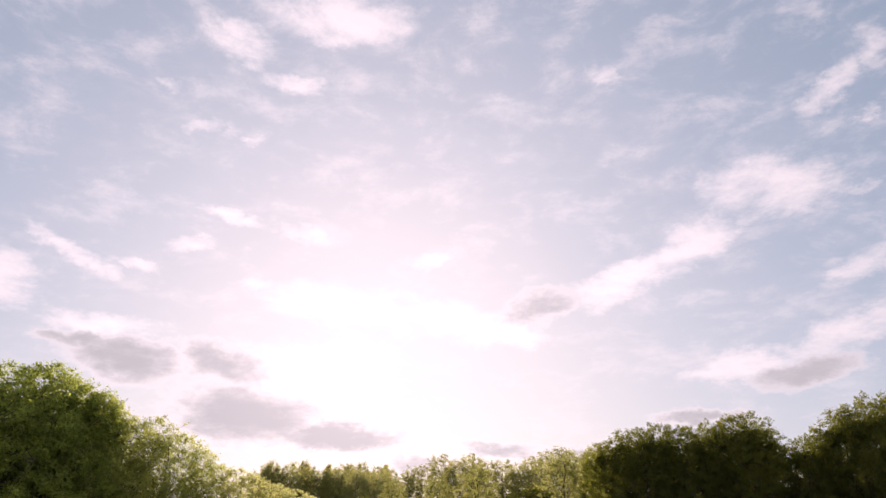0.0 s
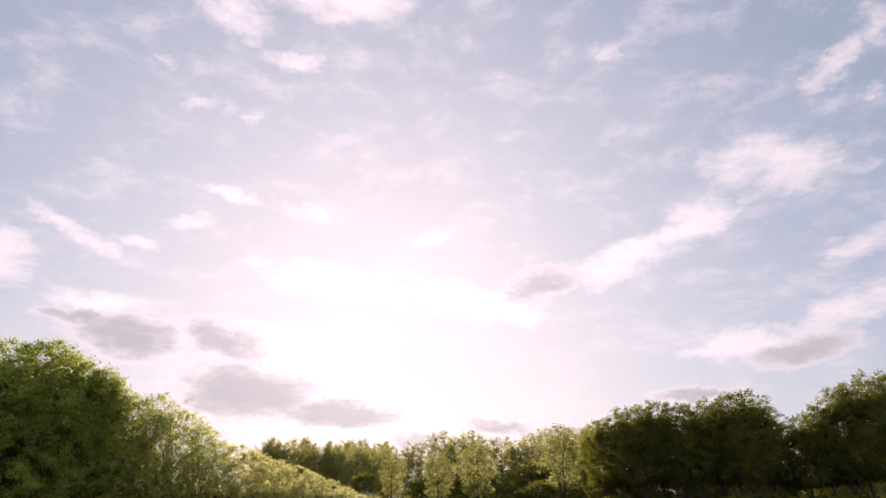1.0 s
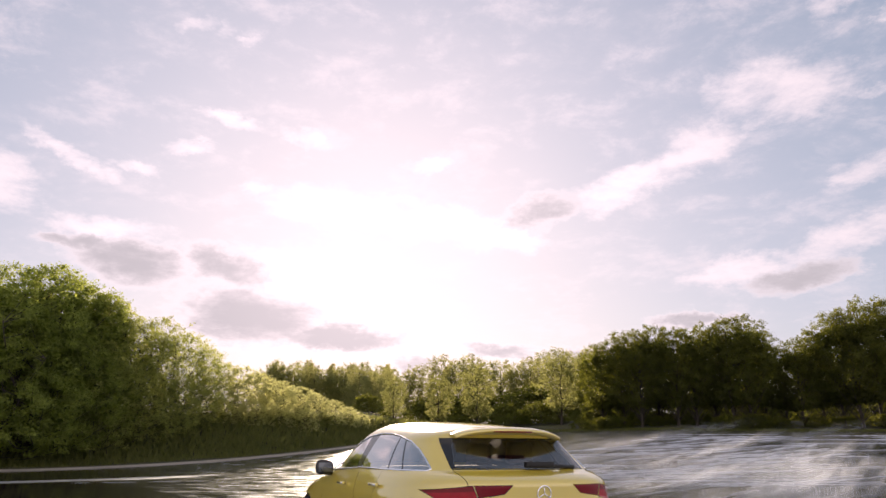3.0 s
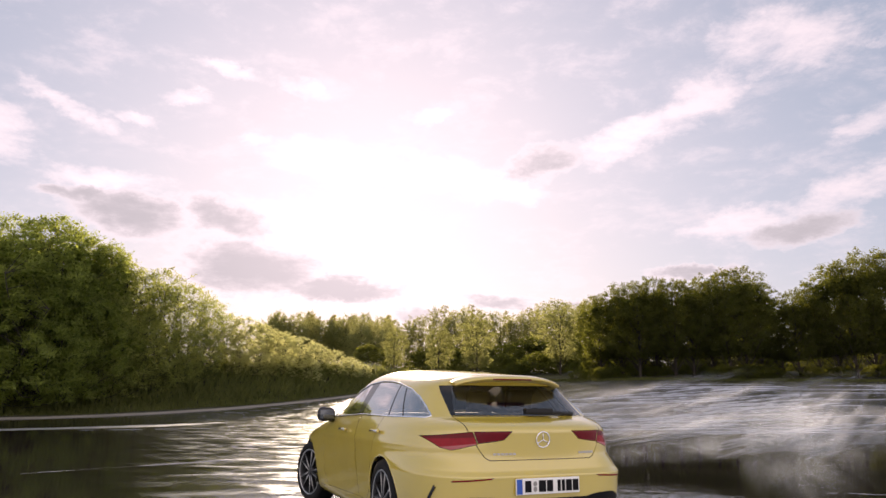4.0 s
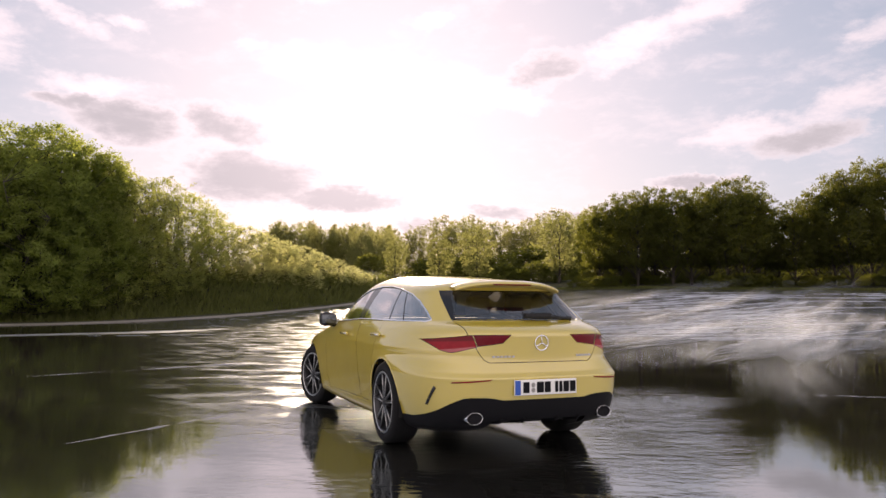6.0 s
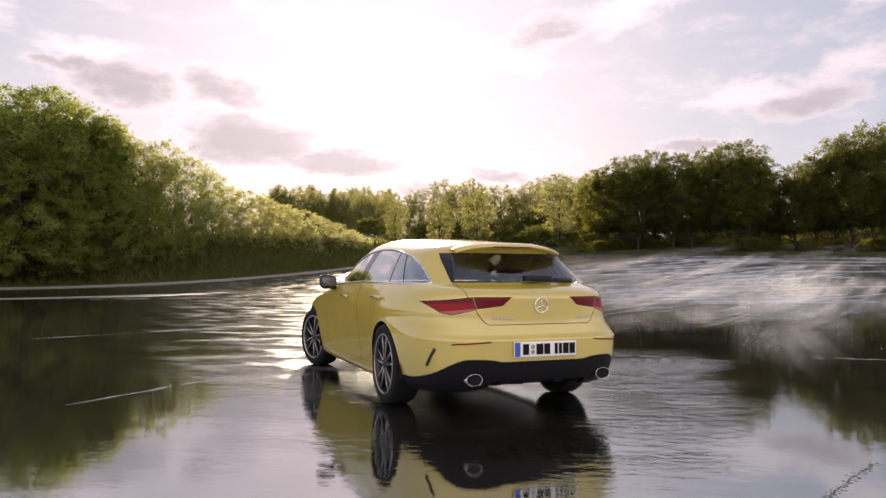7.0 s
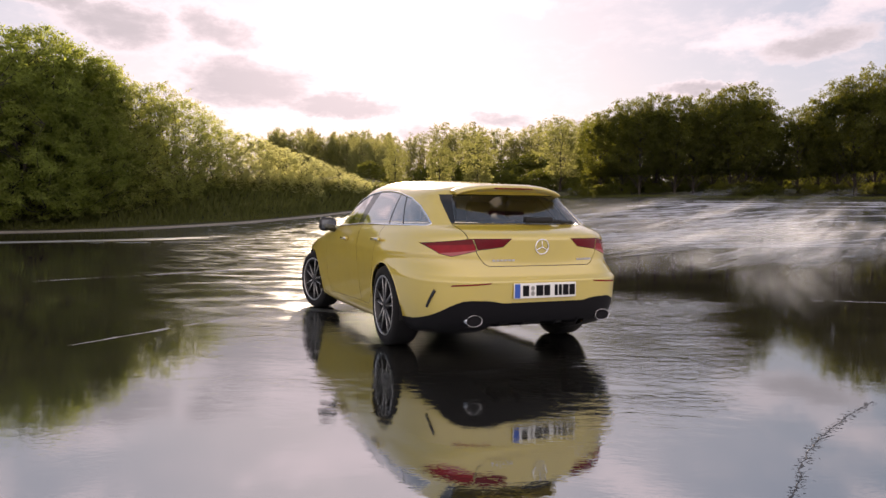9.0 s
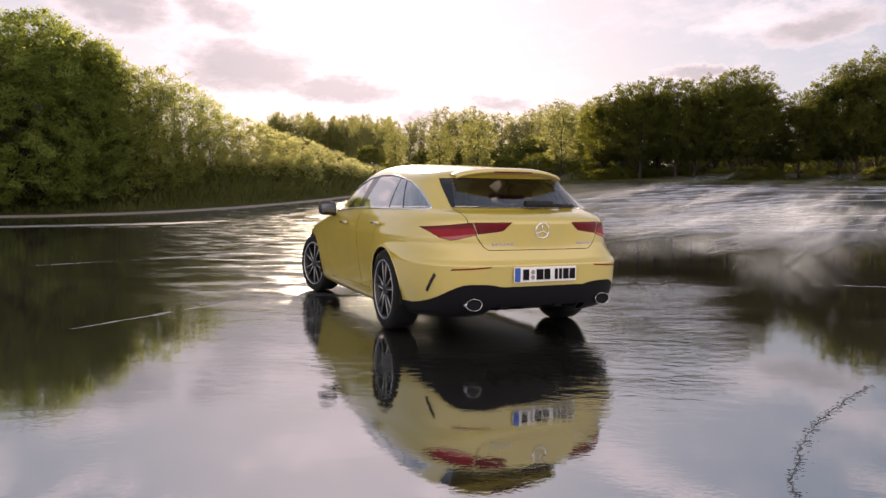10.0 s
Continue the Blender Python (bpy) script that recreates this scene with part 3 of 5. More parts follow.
PINES = [make_tree("pine", 71 + i, 10.0, 4.5, 0.10, 6000, 0.12, LEAF_PINE,
                   "narrow conifer in the woodland edge, sun haze in its needle colour", "tree", 140) for i in range(2)]
SHRUBS = [make_tree("shrub", 91 + i, 5.0, 6.0, 0.0, 3600, 0.13, LEAF_SHADED,
                    "green shrub under the woodland edge, shade put into its dark leaf colour", "shrub", 90) for i in range(2)]


def top_at(bearing, top, y):
    """x and height of a tree top at depth y, from its bearing and height numbers."""
    return (bearing - 784) / 1277 * y, (357 - top) / 1277 * y + 1.055


rng = random.Random(5)
TURN = {}


def plant(kinds, bearing, top, depth, group, wide=1.0):
    x, zt = top_at(bearing, top, depth)
    z0 = float(ground_z(x, depth))
    if depth > float(BANK(x)):
        z0 += float(bank_rise(x, depth - float(BANK(x))))
    TURN[kinds[0].name] = TURN.get(kinds[0].name, -1) + 1
    tree = kinds[TURN[kinds[0].name] % len(kinds)]
    k = (zt - z0) / TOPS[tree.name]
    stand(tree, x, depth, k * wide, rng.uniform(0, 360), 1.0 / wide, 0, group)


# willows on the bank: bearing, top, depth
for b, top, dep in [(-330, 215, 43), (-240, 175, 43), (-150, 120, 44), (-60, 52, 45), (15, 34, 46), (75, 36, 46), (125, 60, 48), (165, 85, 49),
                    (-280, 240, 40), (-200, 190, 41), (-110, 150, 41.5), (-20, 95, 43.5), (50, 115, 44.5), (120, 145, 46)]:
    plant(WILLOWS, b, top, dep, "willows on the bank", 1.05)
# sunward part of the row, in the leaf colour that holds the sunlight
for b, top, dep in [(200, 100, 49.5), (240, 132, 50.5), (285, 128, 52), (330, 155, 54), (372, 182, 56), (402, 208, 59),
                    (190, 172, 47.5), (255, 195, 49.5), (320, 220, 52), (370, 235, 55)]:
    plant(SUN_WILLOWS, b, top, dep, "willows on the bank", 1.05)
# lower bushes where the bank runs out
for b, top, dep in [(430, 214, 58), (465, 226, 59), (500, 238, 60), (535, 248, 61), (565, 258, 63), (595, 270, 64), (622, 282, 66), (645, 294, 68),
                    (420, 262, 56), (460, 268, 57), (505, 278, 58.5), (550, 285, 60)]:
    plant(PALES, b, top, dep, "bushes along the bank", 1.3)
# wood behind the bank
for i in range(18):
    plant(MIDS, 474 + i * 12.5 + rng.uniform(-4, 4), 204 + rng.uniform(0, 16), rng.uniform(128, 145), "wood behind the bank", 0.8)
for i in range(5):
    plant(PINES, 500 + i * 44 + rng.uniform(-12, 12), 204 + rng.uniform(0, 8), rng.uniform(136, 148), "conifers behind the bank", 1.0)
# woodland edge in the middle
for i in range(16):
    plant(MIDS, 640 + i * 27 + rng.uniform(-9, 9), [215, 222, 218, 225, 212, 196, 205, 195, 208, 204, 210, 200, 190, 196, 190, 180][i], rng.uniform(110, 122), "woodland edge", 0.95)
for b, top, dep in [(700, 232, 81), (778, 228, 79), (844, 206, 80), (990, 183, 80)]:
    plant(YOUNGS, b, top, dep, "young trees in front of the wood", 1.1)
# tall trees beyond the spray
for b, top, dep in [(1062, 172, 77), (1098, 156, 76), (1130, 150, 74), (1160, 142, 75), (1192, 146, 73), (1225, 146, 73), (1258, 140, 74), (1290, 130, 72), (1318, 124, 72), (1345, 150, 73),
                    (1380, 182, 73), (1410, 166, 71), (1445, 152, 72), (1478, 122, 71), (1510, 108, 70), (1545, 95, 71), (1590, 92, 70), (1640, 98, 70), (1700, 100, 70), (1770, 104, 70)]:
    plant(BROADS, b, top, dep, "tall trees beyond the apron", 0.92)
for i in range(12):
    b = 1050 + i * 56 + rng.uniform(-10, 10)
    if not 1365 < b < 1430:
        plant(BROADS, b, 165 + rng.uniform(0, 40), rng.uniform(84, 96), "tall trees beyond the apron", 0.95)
# bushes in the gaps between the trunks, sunlight put into their leaf colour
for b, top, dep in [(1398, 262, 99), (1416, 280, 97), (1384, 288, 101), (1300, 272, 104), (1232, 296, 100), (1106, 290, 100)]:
    plant(SUN_WILLOWS, b, top, dep, "sunlit bushes behind the trunks", 1.1)
# shrubs under the trees, their leaf colour darkened for the shade there
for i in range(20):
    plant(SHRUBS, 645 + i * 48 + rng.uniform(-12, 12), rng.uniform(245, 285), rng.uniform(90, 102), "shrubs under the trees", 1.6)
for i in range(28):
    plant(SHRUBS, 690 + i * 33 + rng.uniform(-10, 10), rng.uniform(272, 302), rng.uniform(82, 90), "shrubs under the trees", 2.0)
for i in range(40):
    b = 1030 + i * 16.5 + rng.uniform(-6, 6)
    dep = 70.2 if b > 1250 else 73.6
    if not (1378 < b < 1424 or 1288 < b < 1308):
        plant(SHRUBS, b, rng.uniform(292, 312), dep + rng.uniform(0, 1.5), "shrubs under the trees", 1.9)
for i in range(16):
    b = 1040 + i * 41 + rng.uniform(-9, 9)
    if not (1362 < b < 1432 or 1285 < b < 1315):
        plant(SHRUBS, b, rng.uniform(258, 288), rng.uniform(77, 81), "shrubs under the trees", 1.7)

# ---- the car: x ahead of the rear axle, y to its left, z up ----
car = new("car")
car.matrix_basis = pose(0.3375, 6.294, 0, 0, 0, 112.43)
tagged(car, "bright yellow estate car with tinted windows parked on wet asphalt", "car")

BELT = 1.0
half_width = curve1([(0.16, 0.80), (0.20, 0.845), (0.30, 0.872), (0.45, 0.893), (0.60, 0.902), (0.72, 0.908), (0.80, 0.906), (0.86, 0.898), (0.92, 0.880), (1.0, 0.84)])
rear_x = curve1([(0.16, -0.62), (0.20, -0.80), (0.25, -0.96), (0.30, -1.02), (0.36, -1.05), (0.45, -1.07), (0.56, -1.08), (0.595, -1.084), (0.612, -1.066), (0.638, -1.040), (0.72, -1.027), (0.85, -1.033), (0.90, -1.037), (0.93, -1.015), (0.965, -0.94), (1.0, -0.80)])
rear_n = curve1([(0.16, 5.0), (0.60, 5.0), (0.74, 3.9), (1.0, 3.7)])
front_x = curve1([(0.16, 3.35), (0.30, 3.55), (0.50, 3.60), (0.65, 3.58), (0.72, 3.50), (0.78, 3.30), (0.85, 2.95), (0.92, 2.55), (1.0, 2.15)])
roof_z = curve1([(-1.0, 1.24), (-0.45, 1.318), (0.0, 1.36), (0.5, 1.396), (1.0, 1.418), (1.5, 1.410), (2.3, 1.385)])
up_width = curve1([(0, 0.84), (0.25, 0.783), (0.5, 0.718), (0.7, 0.655), (0.82, 0.59), (0.9, 0.51), (0.95, 0.41), (0.98, 0.28), (0.995, 0.14), (1, 0.0)])
up_rear = curve1([(0, -0.80), (0.3, -0.66), (0.7, -0.49), (0.85, -0.455), (1, -0.44)])
up_n = curve1([(0, 3.7), (0.6, 4.6), (0.85, 6.0), (1, 6.0)])
up_front = curve1([(0, 2.15), (0.5, 1.78), (0.8, 1.50), (0.92, 1.36), (1, 1.2)])
MIDX = 0.9


def ring(xr, xf, hw, nr, nf, counts=(46, 44, 22)):
    """Half outline from the middle of the tail, round the corner and along the side to the nose."""
    th = np.linspace(0, math.pi / 2, 600)
    rear = np.stack([MIDX - (MIDX - xr) * np.cos(th) ** (2 / nr), hw * np.sin(th) ** (2 / nr)], -1)
    nose = np.stack([MIDX + (xf - MIDX) * np.sin(th) ** (2 / nf), hw * np.cos(th) ** (2 / nf)], -1)
    out = []
    for pts, n in ((rear, counts[0] + counts[1] // 2), (nose, counts[2] + counts[1] // 2)):
        d = np.concatenate([[0], np.cumsum(np.linalg.norm(np.diff(pts, axis=0), axis=1))])
        s = np.linspace(0, d[-1], n + 1)
        out.append(np.stack([np.interp(s, d, pts[:, 0]), np.interp(s, d, pts[:, 1])], -1))
    return np.concatenate([out[0], out[1][1:]])


def body_shell():
    rows = []
    for z in np.concatenate([np.concatenate([np.linspace(0.16, 0.57, 18), [0.582, 0.592, 0.598]]), np.linspace(0.604, 0.7, 14), np.linspace(0.72, 0.88, 9), np.linspace(0.888, 0.995, 13)]):
        p = ring(float(rear_x(z)), float(front_x(z)), float(half_width(z)), float(rear_n(z)), 5.0 if z < 0.7 else 5.0 - 1.4 * (z - 0.7) / 0.3)
        x, y = p[:, 0], p[:, 1]
        on_side = smoothstep(0.35, 0.75, y / 0.9)
        flare = 0.018 * (np.exp(-(x / 0.55) ** 2) + 0.8 * np.exp(-((x - 2.729) / 0.5) ** 2)) * math.exp(-((z - 0.55) / 0.25) ** 2) * on_side
        waist = -0.016 * np.exp(-((x - 1.25) / 0.75) ** 2) * math.exp(-((z - 0.42) / 0.16) ** 2) * on_side
        crease = 0.006 * math.exp(-((z - 0.79) / 0.028) ** 2) * on_side
        rows.append(np.stack([x, y + flare + waist + crease, np.full(len(x), z)], -1))
    for g in np.concatenate([np.linspace(0.0, 0.84, 22), np.linspace(0.86, 0.97, 9), [0.98, 0.987, 0.993, 0.997, 1.0]]):
        p = ring(float(up_rear(g)), float(up_front(g)), float(up_width(g)), float(up_n(g)), 3.6)
        z = BELT + g * (roof_z(p[:, 0]) - BELT)
        rows.append(np.stack([p[:, 0], p[:, 1], z], -1))
    rows = np.array(rows)
    nr, ns = rows.shape[:2]
    bm = bmesh.new()
    for sign in (1, -1):
        vs = [[bm.verts.new((v[0], v[1] * sign, v[2])) for v in row] for row in rows]
        for j in range(nr - 1):
            for i in range(ns - 1):
                quad = (vs[j][i], vs[j][i + 1], vs[j + 1][i + 1], vs[j + 1][i])
                bm.faces.new(quad if sign < 0 else quad[::-1])
    bmesh.ops.remove_doubles(bm, verts=bm.verts, dist=0.0004)
    bmesh.ops.dissolve_degenerate(bm, edges=bm.edges, dist=0.0002)
    bmesh.ops.recalc_face_normals(bm, faces=bm.faces)
    return bm


def inside(poly, u, v):
    return all((b[0] - a[0]) * (v - a[1]) - (b[1] - a[1]) * (u - a[0]) >= 0 for a, b in zip(poly, poly[1:] + poly[:1]))


def ordered(poly):
    area = sum(a[0] * b[1] - b[0] * a[1] for a, b in zip(poly, poly[1:] + poly[:1]))
    return list(poly) if area > 0 else list(poly)[::-1]


def shrunk(poly, gap):
    """The convex outline moved in by gap."""
    poly = ordered(poly)
    n = len(poly)
    lines = []
    for a, b in zip(poly, poly[1:] + poly[:1]):
        dx, dy = b[0] - a[0], b[1] - a[1]
        k = math.hypot(dx, dy)
        lines.append((a[0] - dy / k * gap, a[1] + dx / k * gap, dx, dy))
    out = []
    for i in range(n):
        x1, y1, dx1, dy1 = lines[i - 1]
        x2, y2, dx2, dy2 = lines[i]
        det = dx1 * dy2 - dy1 * dx2
        if abs(det) < 1e-9:
            out.append((x2, y2))
        else:
            t = ((x2 - x1) * dy2 - (y2 - y1) * dx2) / det
            out.append((x1 + dx1 * t, y1 + dy1 * t))
    return out


def cut_out(bm, poly, axes, where):
    """Cuts a convex outline out of bm and returns the piece. axes: the two coordinates of the outline; where: faces to take part, by centre."""
    poly = ordered(poly)
    a, b = axes
    lo = [min(p[k] for p in poly) - 0.02 for k in (0, 1)]
    hi = [max(p[k] for p in poly) + 0.02 for k in (0, 1)]

    def near(f):
        us, vs = [v.co[a] for v in f.verts], [v.co[b] for v in f.verts]
        return max(us) > lo[0] and min(us) < hi[0] and max(vs) > lo[1] and min(vs) < hi[1] and where(f.calc_center_median())

    for p, q in zip(poly, poly[1:] + poly[:1]):
        faces = [f for f in bm.faces if near(f)]
        geom = list({v for f in faces for v in f.verts}) + list({e for f in faces for e in f.edges}) + faces
        co, no = Vector((0, 0, 0)), Vector((0, 0, 0))
        co[a], co[b] = p
        no[a], no[b] = q[1] - p[1], -(q[0] - p[0])
        bmesh.ops.bisect_plane(bm, geom=geom, plane_co=co, plane_no=no.normalized(), dist=0.0002)
    bm.faces.index_update()
    chosen = {f.index for f in bm.faces if where(f.calc_center_median()) and inside(poly, f.calc_center_median()[a], f.calc_center_median()[b])}
    piece = bm.copy()
    piece.faces.index_update()
    piece.faces.ensure_lookup_table()
    bmesh.ops.delete(piece, geom=[f for f in piece.faces if f.index not in chosen], context="FACES")
    bmesh.ops.delete(bm, geom=[f for f in bm.faces if f.index in chosen], context="FACES")
    return piece


def panel(bm, poly, axes, where, gap=0.004):
    """A panel cut out with an open joint round it."""
    piece = cut_out(bm, poly, axes, where)
    if gap:
        inner = cut_out(piece, shrunk(poly, gap), axes, lambda c: True)
        piece.free()
        piece = inner
    return piece


def circle(cx, cy, r, n=28):
    return [(cx + r * math.cos(2 * math.pi * i / n), cy + r * math.sin(2 * math.pi * i / n)) for i in range(n)]


X, Y, Z = 0, 1, 2
shell = body_shell()
WHEEL_X, WHEEL_R, WHEEL_Z = (0.0, 2.729), 0.330, 0.330
for wx in WHEEL_X:
    for sign in (1, -1):
        cut_out(shell, circle(wx, 0.335, 0.352, 30), (X, Z), lambda c, s=sign: c.y * s > 0.4).free()
# side windows
DLO_FRONT = [(0.80, 0.998), (1.95, 0.955), (1.49, 1.165), (1.30, 1.225), (1.084, 1.276), (0.80, 1.298)]
DLO_REAR = [(0.80, 0.998), (0.80, 1.298), (0.51, 1.291), (0.235, 1.264), (-0.052, 1.217), (-0.256, 1.152), (-0.404, 1.081), (-0.506, 1.023), (-0.533, 1.006), (-0.50, 0.996)]
DLO = DLO_FRONT[1:] + DLO_REAR[2:] + [(0.80, 0.998)]
PANES = [("front_side_glass", [(0.93, 0.9), (2.2, 0.9), (2.2, 1.4), (1.03, 1.4)]),
         ("rear_side_glass", [(0.035, 0.9), (0.765, 0.9), (0.885, 1.4), (0.327, 1.4)]),
         ("small_side_glass", [(-0.295, 0.9), (0.005, 0.9), (0.297, 1.4), (0.27, 1.4)]),
         ("quarter_glass", [(-0.9, 0.9), (-0.317, 0.9), (0.247, 1.4), (-0.9, 1.4)])]
for sign in (1, -1):
    upper = lambda c, s=sign: c.y * s > 0.3 and c.z > 0.9
    ahead, behind = cut_out(shell, DLO_FRONT, (X, Z), upper), cut_out(shell, DLO_REAR, (X, Z), upper)
    for k, (name, poly) in enumerate(PANES):
        pane = cut_out(ahead if k == 0 else behind, poly, (X, Z), lambda c: True)
        part(name, pane, SIDE_GLASS, car, "tinted side glass mirroring the sky").visible_shadow = False
    part("window_pillar", ahead, GLOSS_BLACK, car, "gloss black window pillar")
    for x0, x1 in ((-0.50, -0.12), (-0.12, 0.42), (0.42, 1.2)):
        post = cut_out(behind, [(x0, 0.9), (x1, 0.9), (x1 + 0.40, 1.4), (x0 + 0.40, 1.4)], (X, Z), lambda c: True)
        if len(post.faces):
            part("window_pillar", post, GLOSS_BLACK, car, "gloss black window pillar")
        else:
            post.free()
    behind.free()
# rear window, with black side pieces
rear = lambda c: c.x < 0.1
tail_glass = panel(shell, [(-0.572, 1.012), (0.572, 1.012), (0.570, 1.03), (0.562, 1.242), (-0.562, 1.242), (-0.570, 1.03)], (Y, Z), rear, 0)
clear_part = cut_out(tail_glass, [(-0.545, 1.018), (0.545, 1.018), (0.465, 1.234), (-0.465, 1.234)], (Y, Z), lambda c: True)
part("rear_glass", clear_part, GLASS, car, "dark tinted rear window").visible_shadow = False
part("rear_glass_surround", tail_glass, GLOSS_BLACK, car, "gloss black rear window surround")
# windscreen
screen = panel(shell, [(-0.70, 1.02), (0.70, 1.02), (0.56, 1.30), (-0.56, 1.30)], (Y, Z), lambda c: c.x > 1.35, 0)
part("windscreen", screen, CLEAR_GLASS, car, "clear windscreen").visible_shadow = False
# tail lamps: outer part on the body, inner part on the tailgate
for sign, side in ((1, "l"), (-1, "r")):
    here = lambda c, s=sign: c.x < -0.3 and c.y * s > 0
    lens = panel(shell, [(s * sign, z) for s, z in ((0.80, 0.868), (0.53, 0.906), (0.50, 0.815), (0.66, 0.772), (0.72, 0.79))], (Y, Z), here)
    low = cut_out(lens, [(s * sign, z) for s, z in ((0.80, 0.785), (0.5, 0.824), (0.5, 0.70), (0.80, 0.70))], (Y, Z), lambda c: True)
    high = cut_out(lens, [(s * sign, z) for s, z in ((0.85, 0.846), (0.5, 0.866), (0.5, 1.0), (0.85, 1.0))], (Y, Z), lambda c: True)
    lamp = part("tail_lamp", lens, LAMP_RED, car, "dark red wrap-round tail lamp")
    part("lens_top", high, LAMP_TOP, lamp, "deep red upper lens")
    part("lens_strip", low, LAMP_CLEAR, lamp, "pale pink lower lens")
    inner = panel(shell, [(s * sign, z) for s, z in ((0.526, 0.906), (0.245, 0.907), (0.315, 0.842), (0.38, 0.834), (0.498, 0.817))], (Y, Z), here)
    part("tailgate_lamp", inner, LAMP_DARK, car, "dark red lamp on the tailgate")
    refl = panel(shell, [(s * sign, z) for s, z in ((0.70, 0.562), (0.69, 0.574), (0.42, 0.592), (0.44, 0.580), (0.56, 0.571))], (Y, Z), here, 0.002)
    part("bumper_reflector", refl, LAMP_RED, car, "thin red bumper reflector")
# black diffuser
low_rear = lambda c: c.x < -0.36
edge = [(0.66, 0.440), (0.70, 0.414), (0.727, 0.390), (0.815, 0.306), (0.90, 0.222), (0.97, 0.15)]
cut_out(shell, [(-0.42, 0.05), (0.42, 0.05), (0.40, 0.285), (-0.40, 0.285)], (Y, Z), low_rear).free()
diffuser = cut_out(shell, [(-0.97, 0.05), (0.97, 0.05)] + edge[::-1] + [(-y, z) for y, z in edge], (Y, Z), low_rear)
for sign in (1, -1):
    skirt = cut_out(shell, [(-0.80, 0.05), (-0.30, 0.05), (-0.30, 0.285), (-0.80, 0.300)], (X, Z), lambda c, s=sign: c.y * s > 0.4 and c.x < 0)
    part("rear_skirt", skirt, MATT, car, "matt black lower skirt behind the wheel")
for sign in (1, -1):
    pod = cut_out(shell, [(sign * y, z) for y, z in ((0.34, 0.440), (0.40, 0.454), (0.46, 0.461), (0.57, 0.463), (0.62, 0.457), (0.66, 0.439))], (Y, Z), low_rear)
    part("diffuser_pod", pod, MATT, car, "raised end of the black diffuser over the exhaust")
part("rear_diffuser", diffuser, MATT, car, "matt black rear diffuser")
# short fins under the diffuser
for y in (-0.33, -0.14, 0.14, 0.33):
    fin = bmesh.new()
    vs = [fin.verts.new((x, y + w, z)) for w in (-0.009, 0.009) for x, z in ((-1.03, 0.30), (-0.80, 0.31), (-0.80, 0.235), (-0.99, 0.262))]
    for q in ((0, 1, 2, 3), (7, 6, 5, 4), (0, 4, 5, 1), (1, 5, 6, 2), (2, 6, 7, 3), (3, 7, 4, 0)):
        fin.faces.new([vs[k] for k in q])
    part("diffuser_fin", fin, MATT, car, "matt black fin under the diffuser", False)
# tailgate
gate = panel(shell, [(-0.568, 1.010), (0.568, 1.010), (0.56, 0.90), (0.49, 0.77), (0.455, 0.722), (0.42, 0.702), (-0.42, 0.702), (-0.455, 0.722), (-0.49, 0.77), (-0.56, 0.90)], (Y, Z), rear, 0.005)
part("tailgate", gate, PAINT, car)
# doors
for sign in (1, -1):
    here = lambda c, s=sign: c.y * s > 0.5
    front = panel(shell, [(0.76, 0.285), (1.93, 0.262), (2.02, 0.40), (2.02, 0.62), (1.95, 0.962), (0.80, 0.997)], (X, Z), here)
    part("front_door", front, PAINT, car)
    back = panel(shell, [(0.75, 0.285), (0.79, 0.997), (-0.20, 0.997), (-0.24, 0.86), (0.36, 0.40), (0.40, 0.285)], (X, Z), here)
    part("rear_door", back, PAINT, car)
    sill = panel(shell, [(0.33, 0.1), (2.40, 0.1), (2.38, 0.245), (0.33, 0.262)], (X, Z), here, 0.002)
    part("sill", sill, PAINT, car)
lining = shell.copy()
bmesh.ops.delete(lining, geom=[f for f in lining.faces if f.calc_center_median().z < 0.94 or f.calc_center_median().x > 1.9], context="FACES")
lining.normal_update()
for v in lining.verts:
    v.co -= v.normal * 0.014
part("headliner", lining, LINER, car, "dark grey headliner and pillar trim")
part("body", shell, PAINT, car)


def box(bm, x0, x1, y0, y1, z0, z1):
    vs = [bm.verts.new((x, y, z)) for x in (x0, x1) for y in (y0, y1) for z in (z0, z1)]
    for q in ((0, 1, 3, 2), (4, 6, 7, 5), (0, 4, 5, 1), (2, 3, 7, 6), (0, 2, 6, 4), (1, 5, 7, 3)):
        bm.faces.new([vs[i] for i in q])


def rounded(bm, width=0.01, segments=2):
    bmesh.ops.bevel(bm, geom=list(bm.edges), offset=width, segments=segments, affect="EDGES", profile=0.6)
    bmesh.ops.recalc_face_normals(bm, faces=bm.faces)
    return bm


def sweep(path, radius, sides=8, closed=False):
    """A tube along points; radius in metres or a pair (across, along z)."""
    bm = bmesh.new()
    n = len(path)
    rings = []
    for i, p in enumerate(path):
        a = path[(i + 1) % n] if closed or i < n - 1 else path[i]
        b = path[i - 1] if closed or i > 0 else path[i]
        ahead = (Vector(a) - Vector(b)).normalized()
        u = ahead.cross(Vector((0, 0, 1)))
        u = u.normalized() if u.length > 1e-4 else ahead.orthogonal().normalized()
        w = u.cross(ahead)
        rings.append([bm.verts.new(Vector(p) + u * (radius * math.cos(2 * math.pi * k / sides)) + w * (radius * math.sin(2 * math.pi * k / sides))) for k in range(sides)])
    for i in range(n if closed else n - 1):
        r1, r2 = rings[i], rings[(i + 1) % n]
        for k in range(sides):
            bm.faces.new((r1[k], r1[(k + 1) % sides], r2[(k + 1) % sides], r2[k]))
    if not closed:
        bm.faces.new(rings[0])
        bm.faces.new(rings[-1][::-1])
    bmesh.ops.recalc_face_normals(bm, faces=bm.faces)
    return bm


